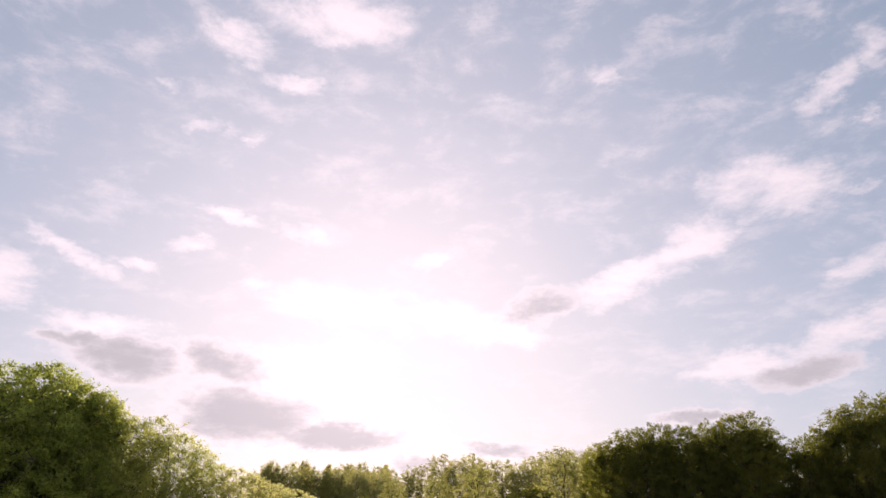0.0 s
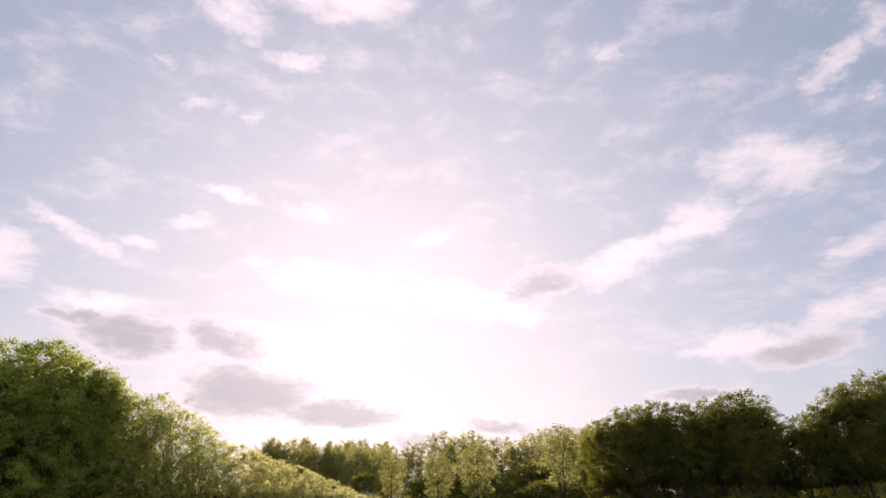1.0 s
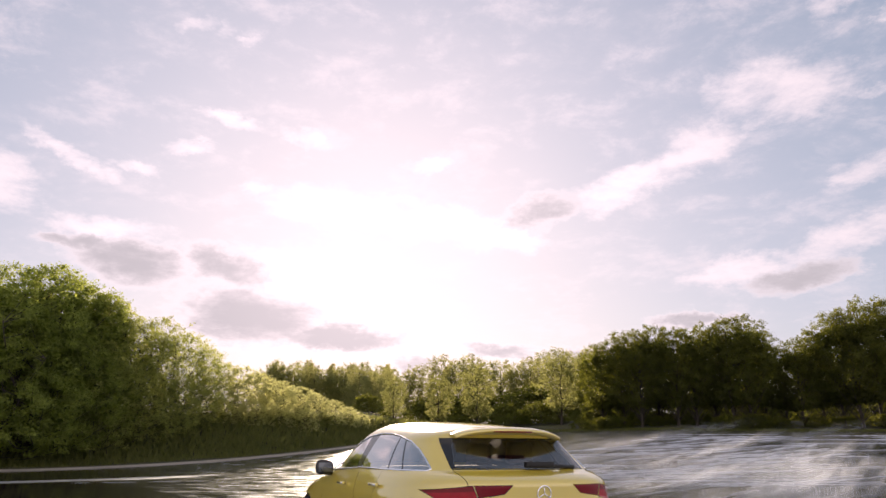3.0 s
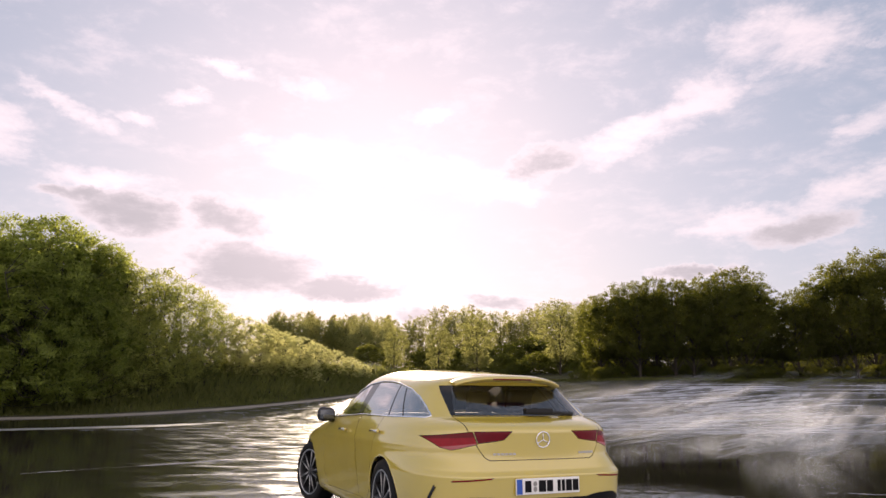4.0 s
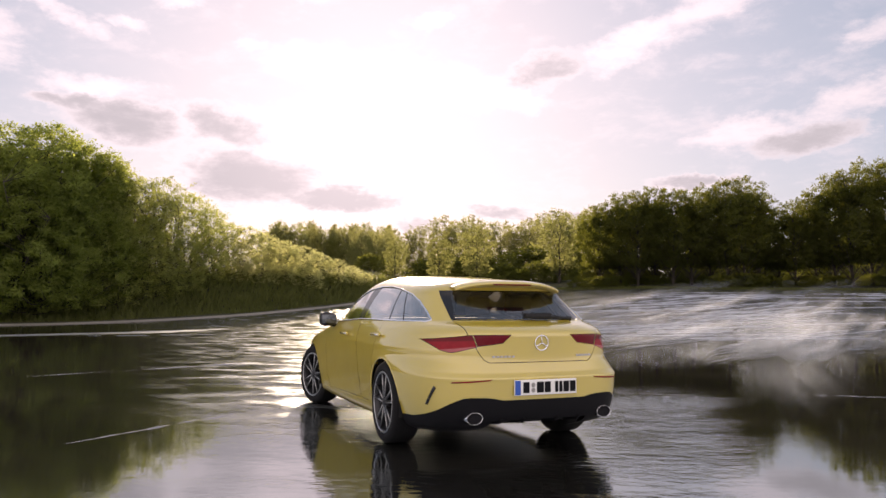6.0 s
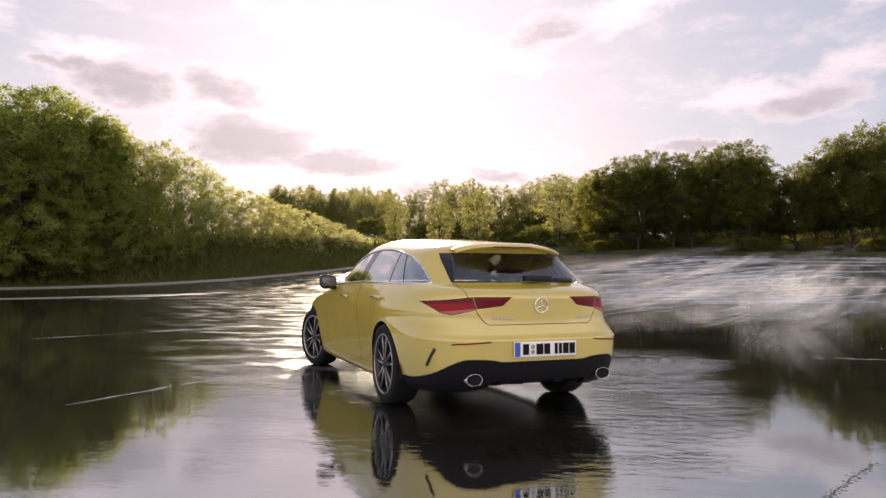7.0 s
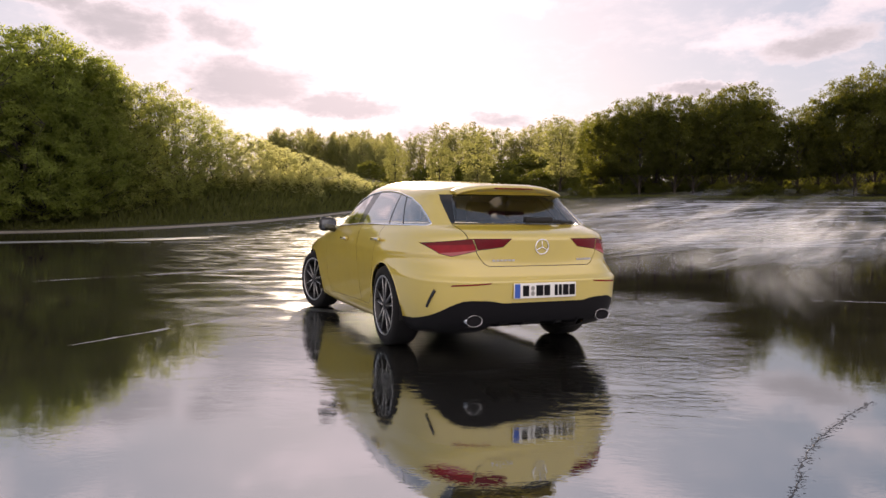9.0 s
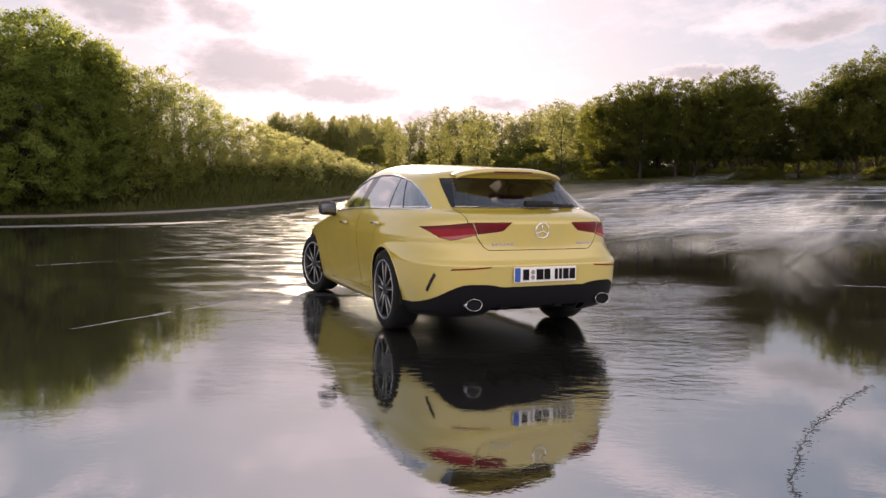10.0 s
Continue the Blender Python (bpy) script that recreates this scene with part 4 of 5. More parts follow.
def side_y(x, z):
    """The body's half width at a place on its side."""
    if z <= BELT:
        xr, hw, n, xf, nf = float(rear_x(z)), float(half_width(z)), float(rear_n(z)), float(front_x(z)), 4.4
    else:
        g = min(1, (z - BELT) / (float(roof_z(x)) - BELT))
        xr, hw, n, xf, nf = float(up_rear(g)), float(up_width(g)), float(up_n(g)), float(up_front(g)), 3.6
    u, e = ((MIDX - x) / (MIDX - xr), n) if x < MIDX else ((x - MIDX) / (xf - MIDX), nf)
    return hw * max(0.0, 1 - min(1, u) ** e) ** (1 / e)


def tail_xz(y, z):
    """How far back the tail reaches at a place across it."""
    if z <= BELT:
        xr, hw, n = float(rear_x(z)), float(half_width(z)), float(rear_n(z))
    else:
        g = (z - BELT) / (float(roof_z(-0.5)) - BELT)
        xr, hw, n = float(up_rear(g)), float(up_width(g)), float(up_n(g))
    return MIDX - (MIDX - xr) * max(0.0, 1 - min(1, abs(y) / hw) ** n) ** (1 / n)


# window trim
for sign in (1, -1):
    pts = []
    for (x0, z0), (x1, z1) in zip(DLO, DLO[1:] + DLO[:1]):
        for k in range(5):
            x, z = x0 + (x1 - x0) * k / 5, z0 + (z1 - z0) * k / 5
            pts.append((x, sign * (side_y(x, z) + 0.003), z))
    part("window_trim", sweep(pts, 0.0085, 6, True), CHROME, car, "bright chrome window trim")

# roof spoiler
bm = bmesh.new()
top_rows = []
for x, zo in ((-0.30, 0.0), (-0.40, 0.004), (-0.50, 0.004), (-0.57, -0.008), (-0.585, -0.018), (-0.58, -0.03), (-0.50, -0.045), (-0.42, -0.06)):
    row = []
    for k in range(33):
        y = -1 + 2 * k / 32
        half = 0.472 + 0.02 * (x + 0.5)
        yy = y * half
        droop = 0.045 * abs(y) ** 2.6 + 0.012 * abs(y) ** 10
        back = 0.07 * abs(y) ** 3
        row.append(bm.verts.new((x + back, yy, 1.330 + 0.09 * (x + 0.35) * (1 if x > -0.5 else 0.5) + zo - droop)))
    top_rows.append(row)
for a, b in zip(top_rows, top_rows[1:]):
    for k in range(32):
        bm.faces.new((a[k], a[k + 1], b[k + 1], b[k]))
bmesh.ops.recalc_face_normals(bm, faces=bm.faces)
spoiler = part("roof_spoiler", bm, PAINT, car, "yellow roof spoiler over the rear window")
bm = bmesh.new()
box(bm, -0.588, -0.56, -0.17, 0.17, 1.283, 1.293)
part("high_brake_light", rounded(bm, 0.003), LAMP_DARK, spoiler, "dark red brake light strip")

# inside: floor, dashboard, seats
bm = bmesh.new()
box(bm, -0.35, 2.1, -0.74, 0.74, 0.24, 0.34)
box(bm, -0.85, -0.35, -0.50, 0.50, 0.30, 0.34)
box(bm, -0.80, -0.25, -0.55, 0.55, 0.34, 0.80)
part("cabin_floor", rounded(bm, 0.02), CLOTH, car, "dark cabin floor and luggage cover")
bm = bmesh.new()
box(bm, 1.55, 2.05, -0.70, 0.70, 0.60, 0.95)
part("dashboard", rounded(bm, 0.06, 3), CLOTH, car, "black dashboard")
bm = bmesh.new()
box(bm, -0.45, 3.2, -0.70, 0.70, 0.17, 0.24)
box(bm, -0.90, -0.42, -0.38, 0.38, 0.29, 0.34)
part("underbody", rounded(bm, 0.02), BLACK, car, "black underbody")


def seat(x, y, wide):
    bm = bmesh.new()
    box(bm, x - 0.10, x + 0.42, y - wide, y + wide, 0.36, 0.52)
    rounded(bm, 0.05, 3)
    b = part("seat", bm, CLOTH, car, "dark upholstered car seat")
    bm = bmesh.new()
    box(bm, -0.07, 0.07, -wide, wide, 0, 0.56)
    rounded(bm, 0.05, 3)
    bmesh.ops.transform(bm, matrix=Matrix.Translation((x - 0.12, y, 0.46)) @ Matrix.Rotation(radians(-14), 4, "Y"), verts=bm.verts)
    part("backrest", bm, CLOTH, b)
    bm = bmesh.new()
    box(bm, -0.05, 0.05, -0.125, 0.125, 0, 0.18)
    rounded(bm, 0.045, 3)
    bmesh.ops.transform(bm, matrix=Matrix.Translation((x - 0.27, y, 1.04)) @ Matrix.Rotation(radians(-10), 4, "Y"), verts=bm.verts)
    part("headrest", bm, CLOTH, b)


for x, y, wide in ((1.15, 0.37, 0.25), (1.15, -0.37, 0.25), (0.30, 0.37, 0.29), (0.30, -0.37, 0.29)):
    seat(x, y, wide)


# wheels
def lathe(bm, profile, steps=48):
    """Turns (radius, across) points round the y axis."""
    rings = []
    for k in range(steps):
        t = 2 * math.pi * k / steps
        rings.append([bm.verts.new((r * math.cos(t), w, r * math.sin(t))) for r, w in profile])
    for k in range(steps):
        a, b = rings[k], rings[(k + 1) % steps]
        for i in range(len(profile) - 1):
            bm.faces.new((a[i], a[i + 1], b[i + 1], b[i]))
    bmesh.ops.recalc_face_normals(bm, faces=bm.faces)
    return bm


def slab(bm, outline, y0, y1):
    """A flat piece between two planes, from an outline in x and z."""
    a = [bm.verts.new((p[0], y0, p[1])) for p in outline]
    b = [bm.verts.new((p[0], y1, p[1])) for p in outline]
    n = len(outline)
    bm.faces.new(a)
    bm.faces.new(b[::-1])
    for i in range(n):
        bm.faces.new((a[i], b[i], b[(i + 1) % n], a[(i + 1) % n]))


def make_wheel():
    """A wheel at the origin, its face to +y."""
    root = part("wheel", lathe(bmesh.new(), [(0.243, -0.10), (0.25, -0.112), (0.29, -0.112), (0.318, -0.105), (0.328, -0.085), (0.330, -0.05), (0.3305, 0.0), (0.330, 0.05), (0.328, 0.085), (0.318, 0.105), (0.29, 0.112), (0.252, 0.112), (0.243, 0.10), (0.243, -0.10)], 64), RUBBER, car, "black low-profile tyre on an alloy rim")
    part("rim_barrel", lathe(bmesh.new(), [(0.225, -0.10), (0.225, 0.07), (0.238, 0.09), (0.247, 0.108), (0.243, 0.112), (0.236, 0.108), (0.232, 0.095), (0.218, 0.07), (0.218, -0.10)], 56), DARK_ALLOY, root, "dark alloy rim barrel")
    part("rim_lip", lathe(bmesh.new(), [(0.236, 0.108), (0.242, 0.1135), (0.247, 0.1125), (0.249, 0.108)], 56), ALLOY, root, "bright machined rim lip")
    part("brake_disc", lathe(bmesh.new(), [(0.06, 0.02), (0.168, 0.02), (0.170, 0.0), (0.06, 0.0)], 40), STEEL, root, "steel brake disc")
    part("hub_back", lathe(bmesh.new(), [(0.0, -0.05), (0.223, -0.05), (0.223, -0.06), (0.0, -0.06)], 32), BLACK, root)
    for k in range(5):
        a = 2 * math.pi * k / 5 + 0.3
        for s in (-1, 1):
            bm = bmesh.new()
            r0, r1 = 0.045, 0.238
            b0, b1 = a + s * 0.16, a + s * 0.21
            w0, w1 = 0.013, 0.011
            quad = []
            for r, ang, w in ((r0, b0, w0), (r1, b1, w1)):
                cx, cz = r * math.cos(ang), r * math.sin(ang)
                nx, nz = -math.sin(a), math.cos(a)
                quad.append(((cx - nx * w, cz - nz * w), (cx + nx * w, cz + nz * w)))
            slab(bm, [quad[0][0], quad[0][1], quad[1][1], quad[1][0]], 0.055, 0.098)
            bmesh.ops.recalc_face_normals(bm, faces=bm.faces)
            bmesh.ops.bevel(bm, geom=list(bm.edges), offset=0.003, segments=1, affect="EDGES")
            spoke = part("spoke", bm, DARK_ALLOY, root)
            bm = bmesh.new()
            face = []
            for i, ((x0, z0), (x1, z1)) in enumerate(quad):
                face.append(((x0 * 0.4 + x1 * 0.6, z0 * 0.4 + z1 * 0.6), (x1, z1)) if s > 0 else ((x0, z0), (x1 * 0.4 + x0 * 0.6, z1 * 0.4 + z0 * 0.6)))
            slab(bm, [face[0][0], face[0][1], face[1][1], face[1][0]], 0.095, 0.102)
            bmesh.ops.recalc_face_normals(bm, faces=bm.faces)
            part("spoke_face", bm, ALLOY, root, "bright machined spoke face")
    part("hub_cap", lathe(bmesh.new(), [(0.0, 0.104), (0.03, 0.104), (0.036, 0.098), (0.058, 0.096), (0.062, 0.08), (0.062, 0.04)], 28), DARK_ALLOY, root, "dark hub cap")
    bm = bmesh.new()
    box(bm, -0.17, -0.09, -0.02, 0.05, -0.07, 0.09)
    part("brake_caliper", rounded(bm, 0.015), STEEL, root)
    return root


wheel = make_wheel()
STEER = 14
for i, (wx, sign, turn) in enumerate(((0, 1, 0), (0, -1, 180), (2.729, 1, STEER), (2.729, -1, 180 + STEER))):
    m = pose(wx, sign * 0.790, WHEEL_Z, 0, 0, turn) @ pose(0, 0, 0, 0, 25 * i, 0)
    if i == 0:
        wheel.matrix_basis = m
    else:
        copy_thing(wheel, m)
# dark wheel housings
for wx in WHEEL_X:
    for sign in (1, -1):
        bm = bmesh.new()
        n = 24
        rows = []
        for k in range(n + 1):
            t = math.pi * (-0.08 + 1.16 * k / n)
            rows.append([bm.verts.new((wx + 0.352 * math.cos(t), sign * w, 0.335 + 0.352 * math.sin(t))) for w in (0.45, 0.70, 0.885 if wx > 1 else 0.88)])
        for a, b in zip(rows, rows[1:]):
            for k in range(2):
                bm.faces.new((a[k], a[k + 1], b[k + 1], b[k]))
        inner = [r[0] for r in rows]
        bm.faces.new(inner)
        bmesh.ops.recalc_face_normals(bm, faces=bm.faces)
        part("wheel_housing", bm, BLACK, car, "black wheel housing")
        pts = []
        for k in range(33):
            t = math.pi * (0.03 + 0.94 * k / 32)
            x, z = wx + 0.354 * math.cos(t), 0.335 + 0.354 * math.sin(t)
            fl = 0.018 * (1 if wx < 1 else 0.8) * math.exp(-((z - 0.55) / 0.25) ** 2) * math.exp(-((x - wx) / 0.55) ** 2)
            pts.append((x, sign * (side_y(x, z) + fl - 0.004), z))
        part("arch_lip", sweep(pts, 0.008, 6), PAINT, car)

# mirrors
for sign in (1, -1):
    bm = bmesh.new()
    bmesh.ops.create_uvsphere(bm, u_segments=20, v_segments=12, radius=1)
    for v in bm.verts:
        c = v.co
        c.x, c.y, c.z = [math.copysign(abs(q) ** 0.65, q) for q in c]
        c.x *= 0.07 * (1.0 if c.x > 0 else 0.55)
        c.y *= 0.092
        c.z *= 0.072 + 0.008 * c.y / 0.092 * sign
        c += Vector((1.72, sign * 0.955, 0.985))
    m = part("door_mirror", bm, GLOSS_BLACK, car, "gloss black door mirror")
    bm = bmesh.new()
    box(bm, 1.676, 1.684, sign * 0.955 - 0.072, sign * 0.955 + 0.072, 0.94, 1.03)
    part("mirror_glass", rounded(bm, 0.003), MIRROR, m, "mirror glass")
    part("mirror_arm", sweep([(1.76, sign * 0.86, 0.92), (1.74, sign * 0.90, 0.925), (1.73, sign * 0.95, 0.94)], 0.022, 8), GLOSS_BLACK, m)

# door handles
for sign in (1, -1):
    for x, z in ((1.18, 0.855), (0.18, 0.875)):
        bm = bmesh.new()
        box(bm, x - 0.11, x + 0.11, -0.012, 0.012, z - 0.014, z + 0.014)
        rounded(bm, 0.008, 2)
        bmesh.ops.translate(bm, vec=(0, sign * (side_y(x, z) + 0.026), 0), verts=bm.verts)
        h = part("door_handle", bm, PAINT, car, "yellow door handle with a chrome strip")
        bm = bmesh.new()
        box(bm, x - 0.10, x + 0.10, -0.003, 0.003, z - 0.004, z + 0.006)
        bmesh.ops.translate(bm, vec=(0, sign * (side_y(x, z) + 0.0385), 0), verts=bm.verts)
        part("handle_strip", rounded(bm, 0.001, 1), CHROME, h, "chrome strip")

# exhaust tips
for sign in (1, -1):
    prof = [(1.0, 0.0), (1.0, -0.088), (0.98, -0.091), (0.94, -0.088), (0.92, 0.05)]
    bm = bmesh.new()
    rings = []
    for k in range(32):
        t = 2 * math.pi * k / 32
        rings.append([bm.verts.new((-0.97 + w * 0.9 + (0.02 if w < 0 else 0), sign * 0.545 + 0.064 * s * math.cos(t), 0.316 + 0.043 * s * math.sin(t))) for s, w in prof])
    for k in range(32):
        a, b = rings[k], rings[(k + 1) % 32]
        for i in range(4):
            bm.faces.new((a[i], a[i + 1], b[i + 1], b[i]))
    bmesh.ops.recalc_face_normals(bm, faces=bm.faces)
    tip = part("exhaust_tip", bm, CHROME, car, "oval chrome exhaust tip")
    bm = bmesh.new()
    vs = [bm.verts.new((-1.022, sign * 0.545 + 0.0595 * math.cos(2 * math.pi * k / 24), 0.316 + 0.0400 * math.sin(2 * math.pi * k / 24))) for k in range(24)]
    bm.faces.new(vs)
    part("exhaust_bore", bm, INK, tip, "dark bore", False)

# number plate, its marks as plain bars
bm = bmesh.new()
box(bm, -1.098, -1.086, -0.26, 0.26, 0.473, 0.583)
plate = part("number_plate", rounded(bm, 0.003), PLATE_WHITE, car, "white number plate with dark bars and a blue end")
bm = bmesh.new()
box(bm, -1.1005, -1.0985, 0.212, 0.256, 0.477, 0.579)
part("blue_end", bm, PLATE_BLUE, plate, "blue end strip", False)
for y0, wide in ((0.165, 0.05), (0.050, 0.058), (-0.012, 0.05), (-0.088, 0.026), (-0.124, 0.026), (-0.170, 0.048), (-0.226, 0.048)):
    bm = bmesh.new()
    box(bm, -1.1005, -1.0985, y0 - wide / 2, y0 + wide / 2, 0.489, 0.567)
    part("plate_bar", bm, INK, plate, "dark bar", False)
for z in (0.545, 0.508):
    bm = bmesh.new()
    vs = [bm.verts.new((-1.0995, 0.108 + 0.016 * math.cos(2 * math.pi * k / 16), z + 0.017 * math.sin(2 * math.pi * k / 16))) for k in range(16)]
    bm.faces.new(vs)
    part("plate_seal", bm, STEEL, plate, "round grey seal", False)

# round emblem and badge bars on the tailgate
pts = [(tail_xz(0.055 * math.cos(t), 0.845 + 0.055 * math.sin(t)) - 0.006, 0.055 * math.cos(t), 0.845 + 0.055 * math.sin(t)) for t in np.linspace(0, 2 * math.pi, 36, endpoint=False)]
emblem = part("emblem", sweep(pts, 0.0048, 8, True), CHROME, car, "round chrome emblem")
for a in (90, 210, 330):
    t = radians(a)
    pts = [(tail_xz(0, 0.845) - 0.008, 0, 0.845), (tail_xz(0, 0.845) - 0.005, 0.052 * math.cos(t), 0.845 + 0.052 * math.sin(t))]
    part("emblem_bar", sweep(pts, 0.0042, 6), CHROME, emblem)
for y0, y1 in ((0.395, 0.215), (-0.31, -0.455)):
    bm = bmesh.new()
    n = 6
    for k in range(n):
        a = y0 + (y1 - y0) * k / n
        b = a + (y1 - y0) / n * 0.7
        x = tail_xz((a + b) / 2, 0.748)
        box(bm, x - 0.006, x + 0.004, min(a, b), max(a, b), 0.741, 0.755)
    part("badge_bars", bm, ALLOY, car, "chrome badge bars", False)

# rear wiper
bm = sweep([(-0.80, 0.0, 1.035), (-0.806, -0.12, 1.03), (-0.79, -0.28, 1.030), (-0.74, -0.44, 1.024)], 0.016, 6)
wiper = part("rear_wiper", bm, BLACK, car, "black rear wiper")
bm = bmesh.new()
box(bm, -0.830, -0.775, -0.22, 0.02, 1.020, 1.064)
part("wiper_arm_cover", rounded(bm, 0.01), BLACK, wiper)

# bumper corner vents
for sign in (1, -1):
    pts = []
    for k in range(7):
        z = 0.53 - 0.128 * k / 6
        x = -0.84 + 0.095 * k / 6
        pts.append((x, sign * (side_y(x, z) + 0.001), z))
    part("bumper_vent", sweep(pts, 0.014, 6), GLOSS_BLACK, car, "black slit vent in the bumper corner")

# ---- spray thrown up from the wet apron ----
def build_spray():
    rng = np.random.default_rng(77)
    pts = []
    # jets that start near the car's track and drift away over the rise
    for i in range(26):
        if i < 9:
            x0, y0, far, high, n = 5.9 + 0.22 * i, 14.6 + 0.5 * i, rng.uniform(3.5, 6.5), rng.uniform(0.7, 1.25), 3400
        else:
            y0 = rng.uniform(15, 34)
            x0, far, high, n = y0 * rng.uniform(0.14, 0.42), rng.uniform(6, 13), rng.uniform(0.3, 0.7), 3000
        az = radians(rng.uniform(40, 56))
        t = rng.random(n) ** 0.8
        wide = 0.12 + 0.45 * t
        x = x0 + far * t * math.sin(az) + rng.normal(size=n) * wide
        y = y0 + far * t * math.cos(az) + rng.normal(size=n) * wide
        z = high * (np.sin(np.clip(t, 0, 1) ** 0.7 * 2.6) * rng.random(n) ** 0.7 + np.abs(rng.normal(size=n)) * 0.10)
        clump = np.array([noise.noise(Vector((a * 0.9 + i * 5, b * 0.5, c * 1.3))) for a, b, c in zip(x, y, z)])
        keep = (clump > rng.normal(size=n) * 0.3 - 0.1) & (rng.random(n) > 0.7 * t)
        pts.append(np.stack([x, y, ground_z(x, y) + z + 0.02], -1)[keep])
    # thin spray lying on the slope
    n = 60000
    x, y = rng.uniform(2, 34, n), rng.uniform(16, 62, n)
    u = x * math.cos(radians(26)) - y * math.sin(radians(26))
    v = x * math.sin(radians(26)) + y * math.cos(radians(26))
    streak = np.array([noise.noise(Vector((a * 0.9, b * 0.06, 4))) for a, b in zip(u, v)])
    keep = (streak > 0.08 + 0.15 * rng.random(n)) & (np.abs(x) < y * 0.68)
    z = np.abs(rng.normal(size=n)) * 0.10
    pts.append(np.stack([x, y, ground_z(x, y) + z + 0.02], -1)[keep])
    me = leaf_mesh("spray", np.concatenate(pts), 0.0050, rng)
    me.materials.append(DROPLETS)
    tagged(new("spray", me), "fine white water spray drifting over the wet apron", "spray", kind="stuff")


build_spray()


def wisp(name, x0, y0, x1, y1, high, mat, label, seed, lift=0.0):
    """A billowing veil of spray over the line from (x0, y0) to (x1, y1)."""
    nu, nv = 40, 12
    verts, faces, uv = [], [], []
    along = Vector((x1 - x0, y1 - y0, 0))
    side = Vector((along.y, -along.x, 0)).normalized()
    for i in range(nu + 1):
        for k in range(nv + 1):
            u, v = i / nu, k / nv
            p = Vector((x0, y0, 0)) + along * u
            p += side * ((0.10 + 0.16 * v) * high * noise.noise(Vector((u * 2, v * 1.0, seed))) + 0.2 * high * v * v)
            p += along.normalized() * (0.9 * high * v)
            z = high * v * (0.8 + 0.35 * noise.noise(Vector((u * 4, 3, seed)))) + lift * u ** 1.3
            verts.append((p.x, p.y, float(ground_z(p.x, p.y)) + 0.02 + z))
            uv.append((u, v))
    for i in range(nu):
        for k in range(nv):
            a = i * (nv + 1) + k
            faces.append((a, a + nv + 1, a + nv + 2, a + 1))
    ob = pymesh(name, verts, faces, mat)
    layer = ob.data.uv_layers.new(name="UVMap")
    for loop in ob.data.loops:
        layer.data[loop.index].uv = uv[loop.vertex_index]
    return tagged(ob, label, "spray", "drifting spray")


# plume: start, bearing in degrees from straight ahead, length and height of each veil
rng = random.Random(8)
PLUME = [(6.6, 15.6, 34, 4.6, 1.8), (6.9, 16.0, 44, 5.2, 2.0), (7.2, 16.6, 40, 5.6, 1.9), (7.8, 17.6, 48, 6.0, 1.8)]
for i, (x, y, az, far, high) in enumerate(PLUME):
    wisp("spray_veil", x, y, x + far * math.sin(radians(az)), y + far * math.cos(radians(az)), high, MIST, "ragged white plume of spray over the wet apron", i * 7.3)
# long veils blown up the slope, climbing as they drift
for i in range(11):
    y = 18.0 * (50 / 18.0) ** (i / 10)
    x = y * (0.14 + 0.44 * ((i * 0.618 + 0.1) % 1.0))
    az, far, high = rng.uniform(44, 54), y * rng.uniform(0.36, 0.52), 0.45 + 0.016 * y
    wisp("spray_veil", x, y, x + far * math.sin(radians(az)), y + far * math.cos(radians(az)), high, THIN_MIST, "thin veil of spray blown up from the wet slope", 60 + i * 3.7, 0.014 * y)

# ---- thin ripple lines at the edges of the water film ----
def ripple_line(x0, y0, x1, y1, high):
    n = 40
    verts, faces = [], []
    seed = x0 * 3.1 + y0
    for i in range(n + 1):
        t = i / n
        x, y = x0 + (x1 - x0) * t, y0 + (y1 - y0) * t + 0.10 * noise.noise(Vector((t * 5, seed, 0))) + 0.02 * noise.noise(Vector((t * 40, seed, 3)))
        k = math.sin(math.pi * min(1, max(0, t))) ** 0.4 * max(0.0, 0.5 + 1.2 * noise.noise(Vector((t * 14, seed, 9))))
        z = float(ground_z(x, y)) - 0.001
        for dy, h in ((-0.035, 0), (-0.012, 0.7), (0.0, 1), (0.014, 0.6), (0.04, 0)):
            verts.append((x, y + dy * (0.5 + k), z + high * h * k))
    for i in range(n):
        for k in range(4):
            faces.append((i * 5 + k, (i + 1) * 5 + k, (i + 1) * 5 + k + 1, i * 5 + k + 1))
    ob = pymesh("ripple_line", verts, faces, WATER)
    tagged(ob, "thin bright ripple line at the edge of the water film", "ripple", "ripple lines")


for row in [(-3.1, 5.8, -1.9, 8.0, 0.010), (-6.9, 11.2, -3.0, 15.4, 0.012), (-3.3, 13.1, 0.9, 14.6, 0.010),
            (-5.8, 18.3, -3.2, 18.5, 0.012), (-15.5, 27.0, -8.5, 29.0, 0.02), (3.6, 15.8, 5.4, 19.4, 0.02), (2.1, 9.6, 3.4, 9.2, 0.008), (4.6, 9.4, 6.0, 9.0, 0.008), (9.6, 19.5, 13.5, 18.2, 0.02)]:
    ripple_line(*row)


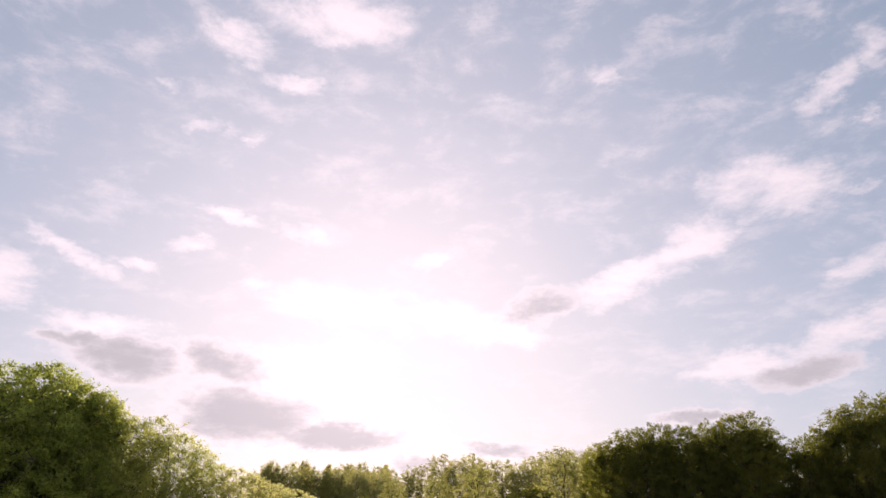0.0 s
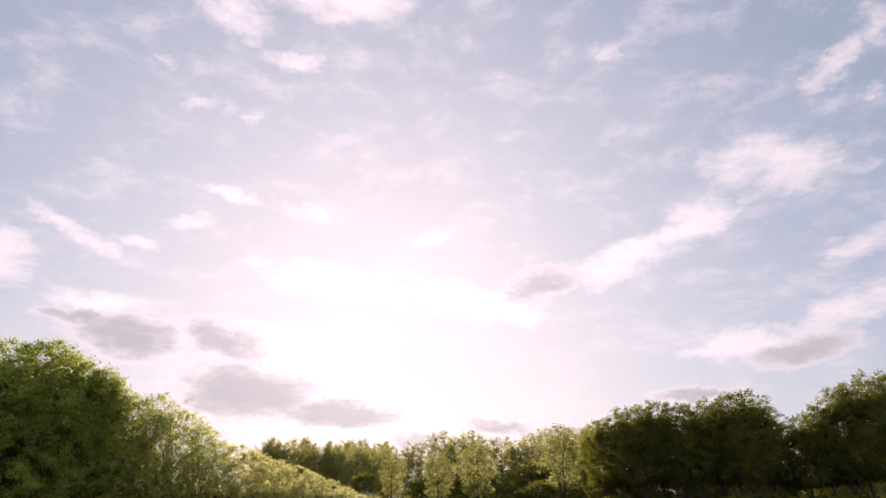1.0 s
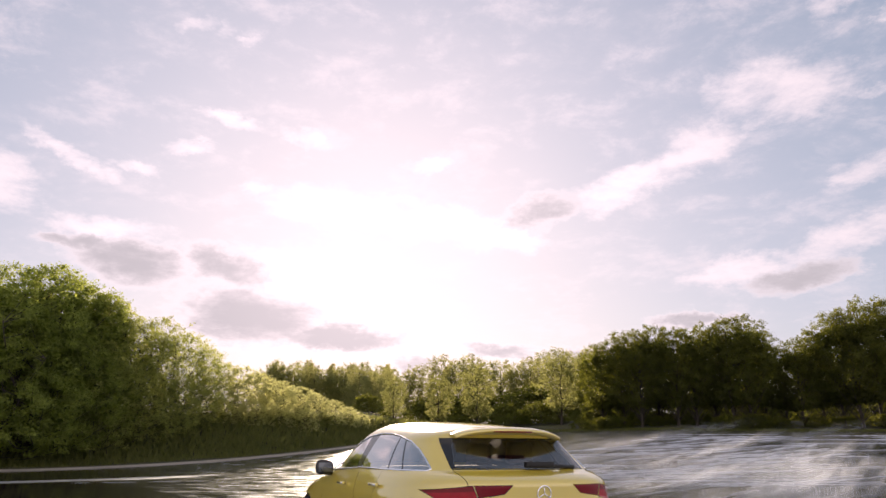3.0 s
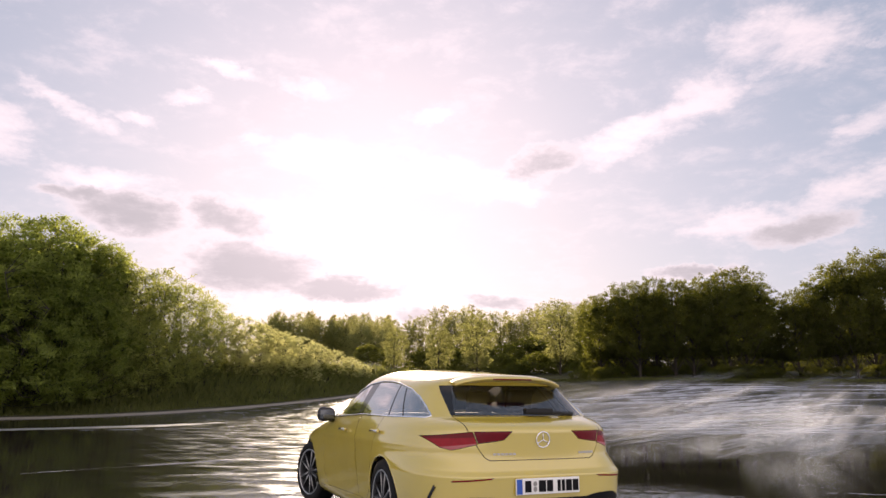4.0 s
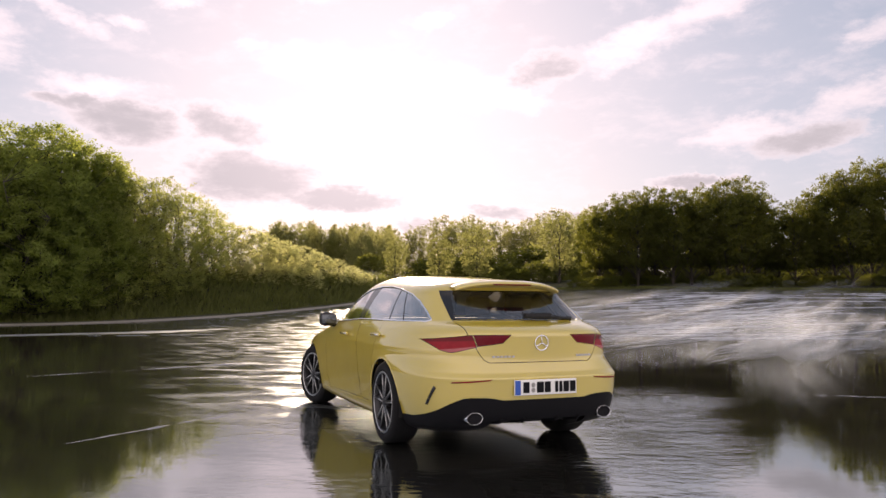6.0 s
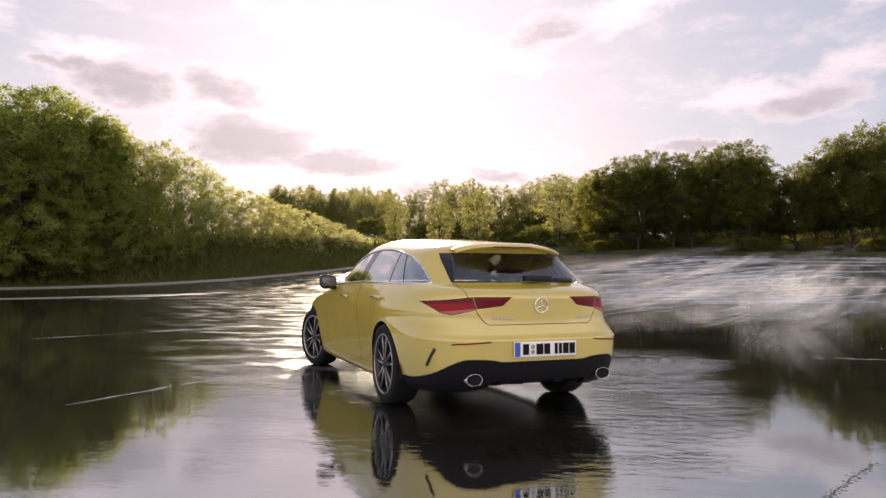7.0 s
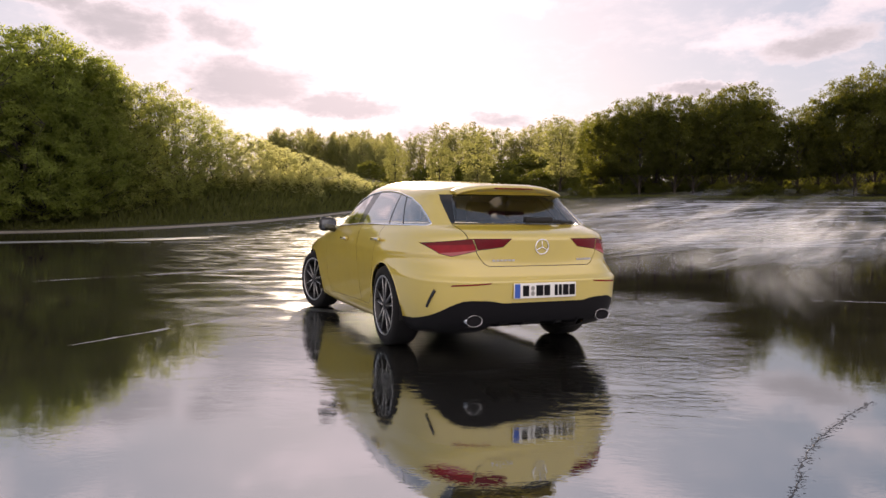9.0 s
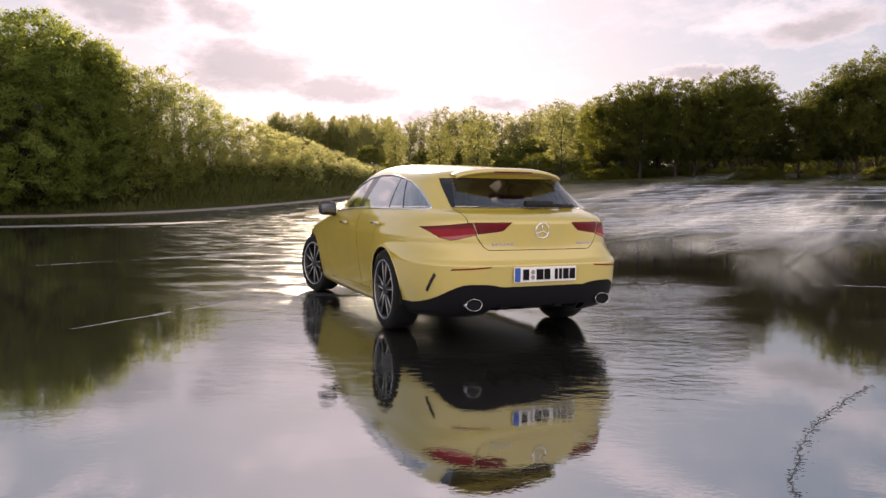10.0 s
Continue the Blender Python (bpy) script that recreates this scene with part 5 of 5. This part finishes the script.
# ---- rows of foam driven up the slope ----
def foam_lines():
    rng = np.random.default_rng(21)
    verts, faces = [], []
    for k in range(260):
        y0 = 22.0 * (62 / 22.0) ** (rng.random() ** 1.15)
        x0 = y0 * rng.uniform(0.13, 0.72)
        across, ahead = 0.899 * x0 - 0.438 * y0, 0.438 * x0 + 0.899 * y0
        swept = noise.noise(Vector((across * 0.5, ahead * 0.06, 2)))
        if float(ground_z(x0, y0)) < 0.10 and rng.random() < 0.8 or swept < -0.08 or (across > -0.8 and rng.random() < 0.72):
            continue
        long, wide, tilt = y0 * rng.uniform(0.04, 0.20), y0 * 0.0034 * rng.uniform(0.4, 1.5), rng.uniform(-0.08, 0.14)
        if k % 4 == 0:
            long, wide, tilt = long * 1.5, wide * 1.3, rng.uniform(0.45, 0.75)
        n = 36
        s = len(verts)
        for i in range(n + 1):
            t = i / n
            x = x0 + long * t
            y = y0 + tilt * long * t + 0.010 * y0 * noise.noise(Vector((t * 3, k * 1.7, 0))) + 0.003 * y0 * noise.noise(Vector((t * 14, k * 1.7, 5)))
            w = wide * math.sin(math.pi * t) ** 0.5 * max(0.02, 0.35 + 1.3 * noise.noise(Vector((t * 9, k * 2.3, 8))))
            z = float(ground_z(x, y)) + 0.012
            verts += [(x, y - w, z - 0.02), (x, y - 0.3 * w, z + 0.25 * w), (x, y + w, z - 0.02)]
        for i in range(n):
            q = s + 3 * i
            faces += [(q, q + 3, q + 4, q + 1), (q + 1, q + 4, q + 5, q + 2)]
    ob = pymesh("foam_lines", verts, faces, FOAM)
    tagged(ob, "thin rows of white foam on the wet slope", "foam", kind="stuff")


foam_lines()


# ---- crooked joint in the asphalt, with the film broken over it ----
def asphalt_joint():
    rng = np.random.default_rng(4)
    verts, faces = [], []
    n = 260
    for i in range(n + 1):
        t = i / n
        x, y = 1.20 + 1.30 * t - 0.15 * math.sin(math.pi * t), 2.40 + 1.75 * t
        x += 0.030 * noise.noise(Vector((t * 9, 1, 0))) + 0.016 * noise.noise(Vector((t * 34, 2, 0)))
        w = (0.003 + 0.006 * max(0.0, 0.35 + noise.noise(Vector((t * 26, 5, 0))))) * smoothstep(1.0, 0.75, t)
        h = 0.0030 * max(0.1, 0.6 + noise.noise(Vector((t * 60, 9, 0))))
        skew = 0.008 * noise.noise(Vector((t * 80, 3, 0)))
        verts += [(x - w, y + skew, -0.0006), (x - 0.3 * w, y, h), (x + 0.4 * w, y, 0.6 * h), (x + w, y - skew, -0.0006)]
    for i in range(n):
        for k in range(3):
            q = 4 * i + k
            faces.append((q, q + 4, q + 5, q + 1))
    # loose chips along it
    for i in range(420):
        t = rng.random() ** 0.9
        x, y = 1.20 + 1.30 * t - 0.15 * math.sin(math.pi * t) + rng.normal() * 0.007 + (0.05 * rng.random() if i % 9 == 0 else 0), 2.40 + 1.75 * t + rng.normal() * 0.02
        x += 0.030 * noise.noise(Vector((t * 9, 1, 0)))
        a = rng.normal() * 0.5
        long, wide, high = rng.uniform(0.006, 0.022), rng.uniform(0.0015, 0.005), rng.uniform(0.0006, 0.0022)
        s = len(verts)
        for k in range(8):
            q = 2 * math.pi * k / 8
            u, v = long * math.cos(q), wide * math.sin(q)
            verts.append((x + u * math.cos(a) - v * math.sin(a), y + u * math.sin(a) + v * math.cos(a), -0.0006))
        verts.append((x, y, high))
        faces += [(s + k, s + (k + 1) % 8, s + 8) for k in range(8)]
    ob = pymesh("asphalt_joint", verts, faces, TAR)
    tagged(ob, "crooked dark joint breaking the water film on the asphalt", "road joint", kind="structure")


asphalt_joint()


# ---- long grass on the bank ----
def build_grass():
    rng = np.random.default_rng(12)
    n = 44000
    x = np.concatenate([rng.uniform(-45, -1.5, 26000), rng.uniform(-1.5, 62, 18000)])
    d = np.where(x < -1.5, 0.5 + 9.0 * rng.random(n) ** 1.4, 0.1 + 1.2 * rng.random(n))
    foot = BANK(x)
    y = foot + d
    z = ground_z(x, y) + bank_rise(x, d)
    h = (0.22 + 0.55 * smoothstep(0.3, 3.0, d)) * (0.5 + 0.8 * rng.random(n)) * np.where(x < -1.5, 1.0, 0.5)
    w = 0.018 + 0.03 * rng.random(n)
    ang = rng.uniform(0, math.pi, n)
    bend = rng.normal(size=(n, 2)) * 0.16
    a = np.stack([x - np.cos(ang) * w, y - np.sin(ang) * w, z - 0.03], -1)
    b = np.stack([x + np.cos(ang) * w, y + np.sin(ang) * w, z - 0.03], -1)
    m = np.stack([x + bend[:, 0] * h * 0.5 + np.cos(ang) * w * 0.7, y + bend[:, 1] * h * 0.5 + np.sin(ang) * w * 0.7, z + h * 0.6], -1)
    c = np.stack([x + bend[:, 0] * h * 1.6, y + bend[:, 1] * h * 1.6, z + h], -1)
    v = np.stack([a, b, m, c], 1).reshape(-1, 3)
    me = bpy.data.meshes.new("long_grass")
    me.vertices.add(4 * n)
    me.vertices.foreach_set("co", v.ravel())
    me.loops.add(4 * n)
    me.loops.foreach_set("vertex_index", np.arange(4 * n))
    me.polygons.add(n)
    me.polygons.foreach_set("loop_start", np.arange(n) * 4)
    me.polygons.foreach_set("loop_total", np.full(n, 4))
    me.update()
    me.materials.append(GRASS_BLADE)
    tagged(new("long_grass", me), "long rough grass covering the bank", "grass", kind="stuff")


build_grass()
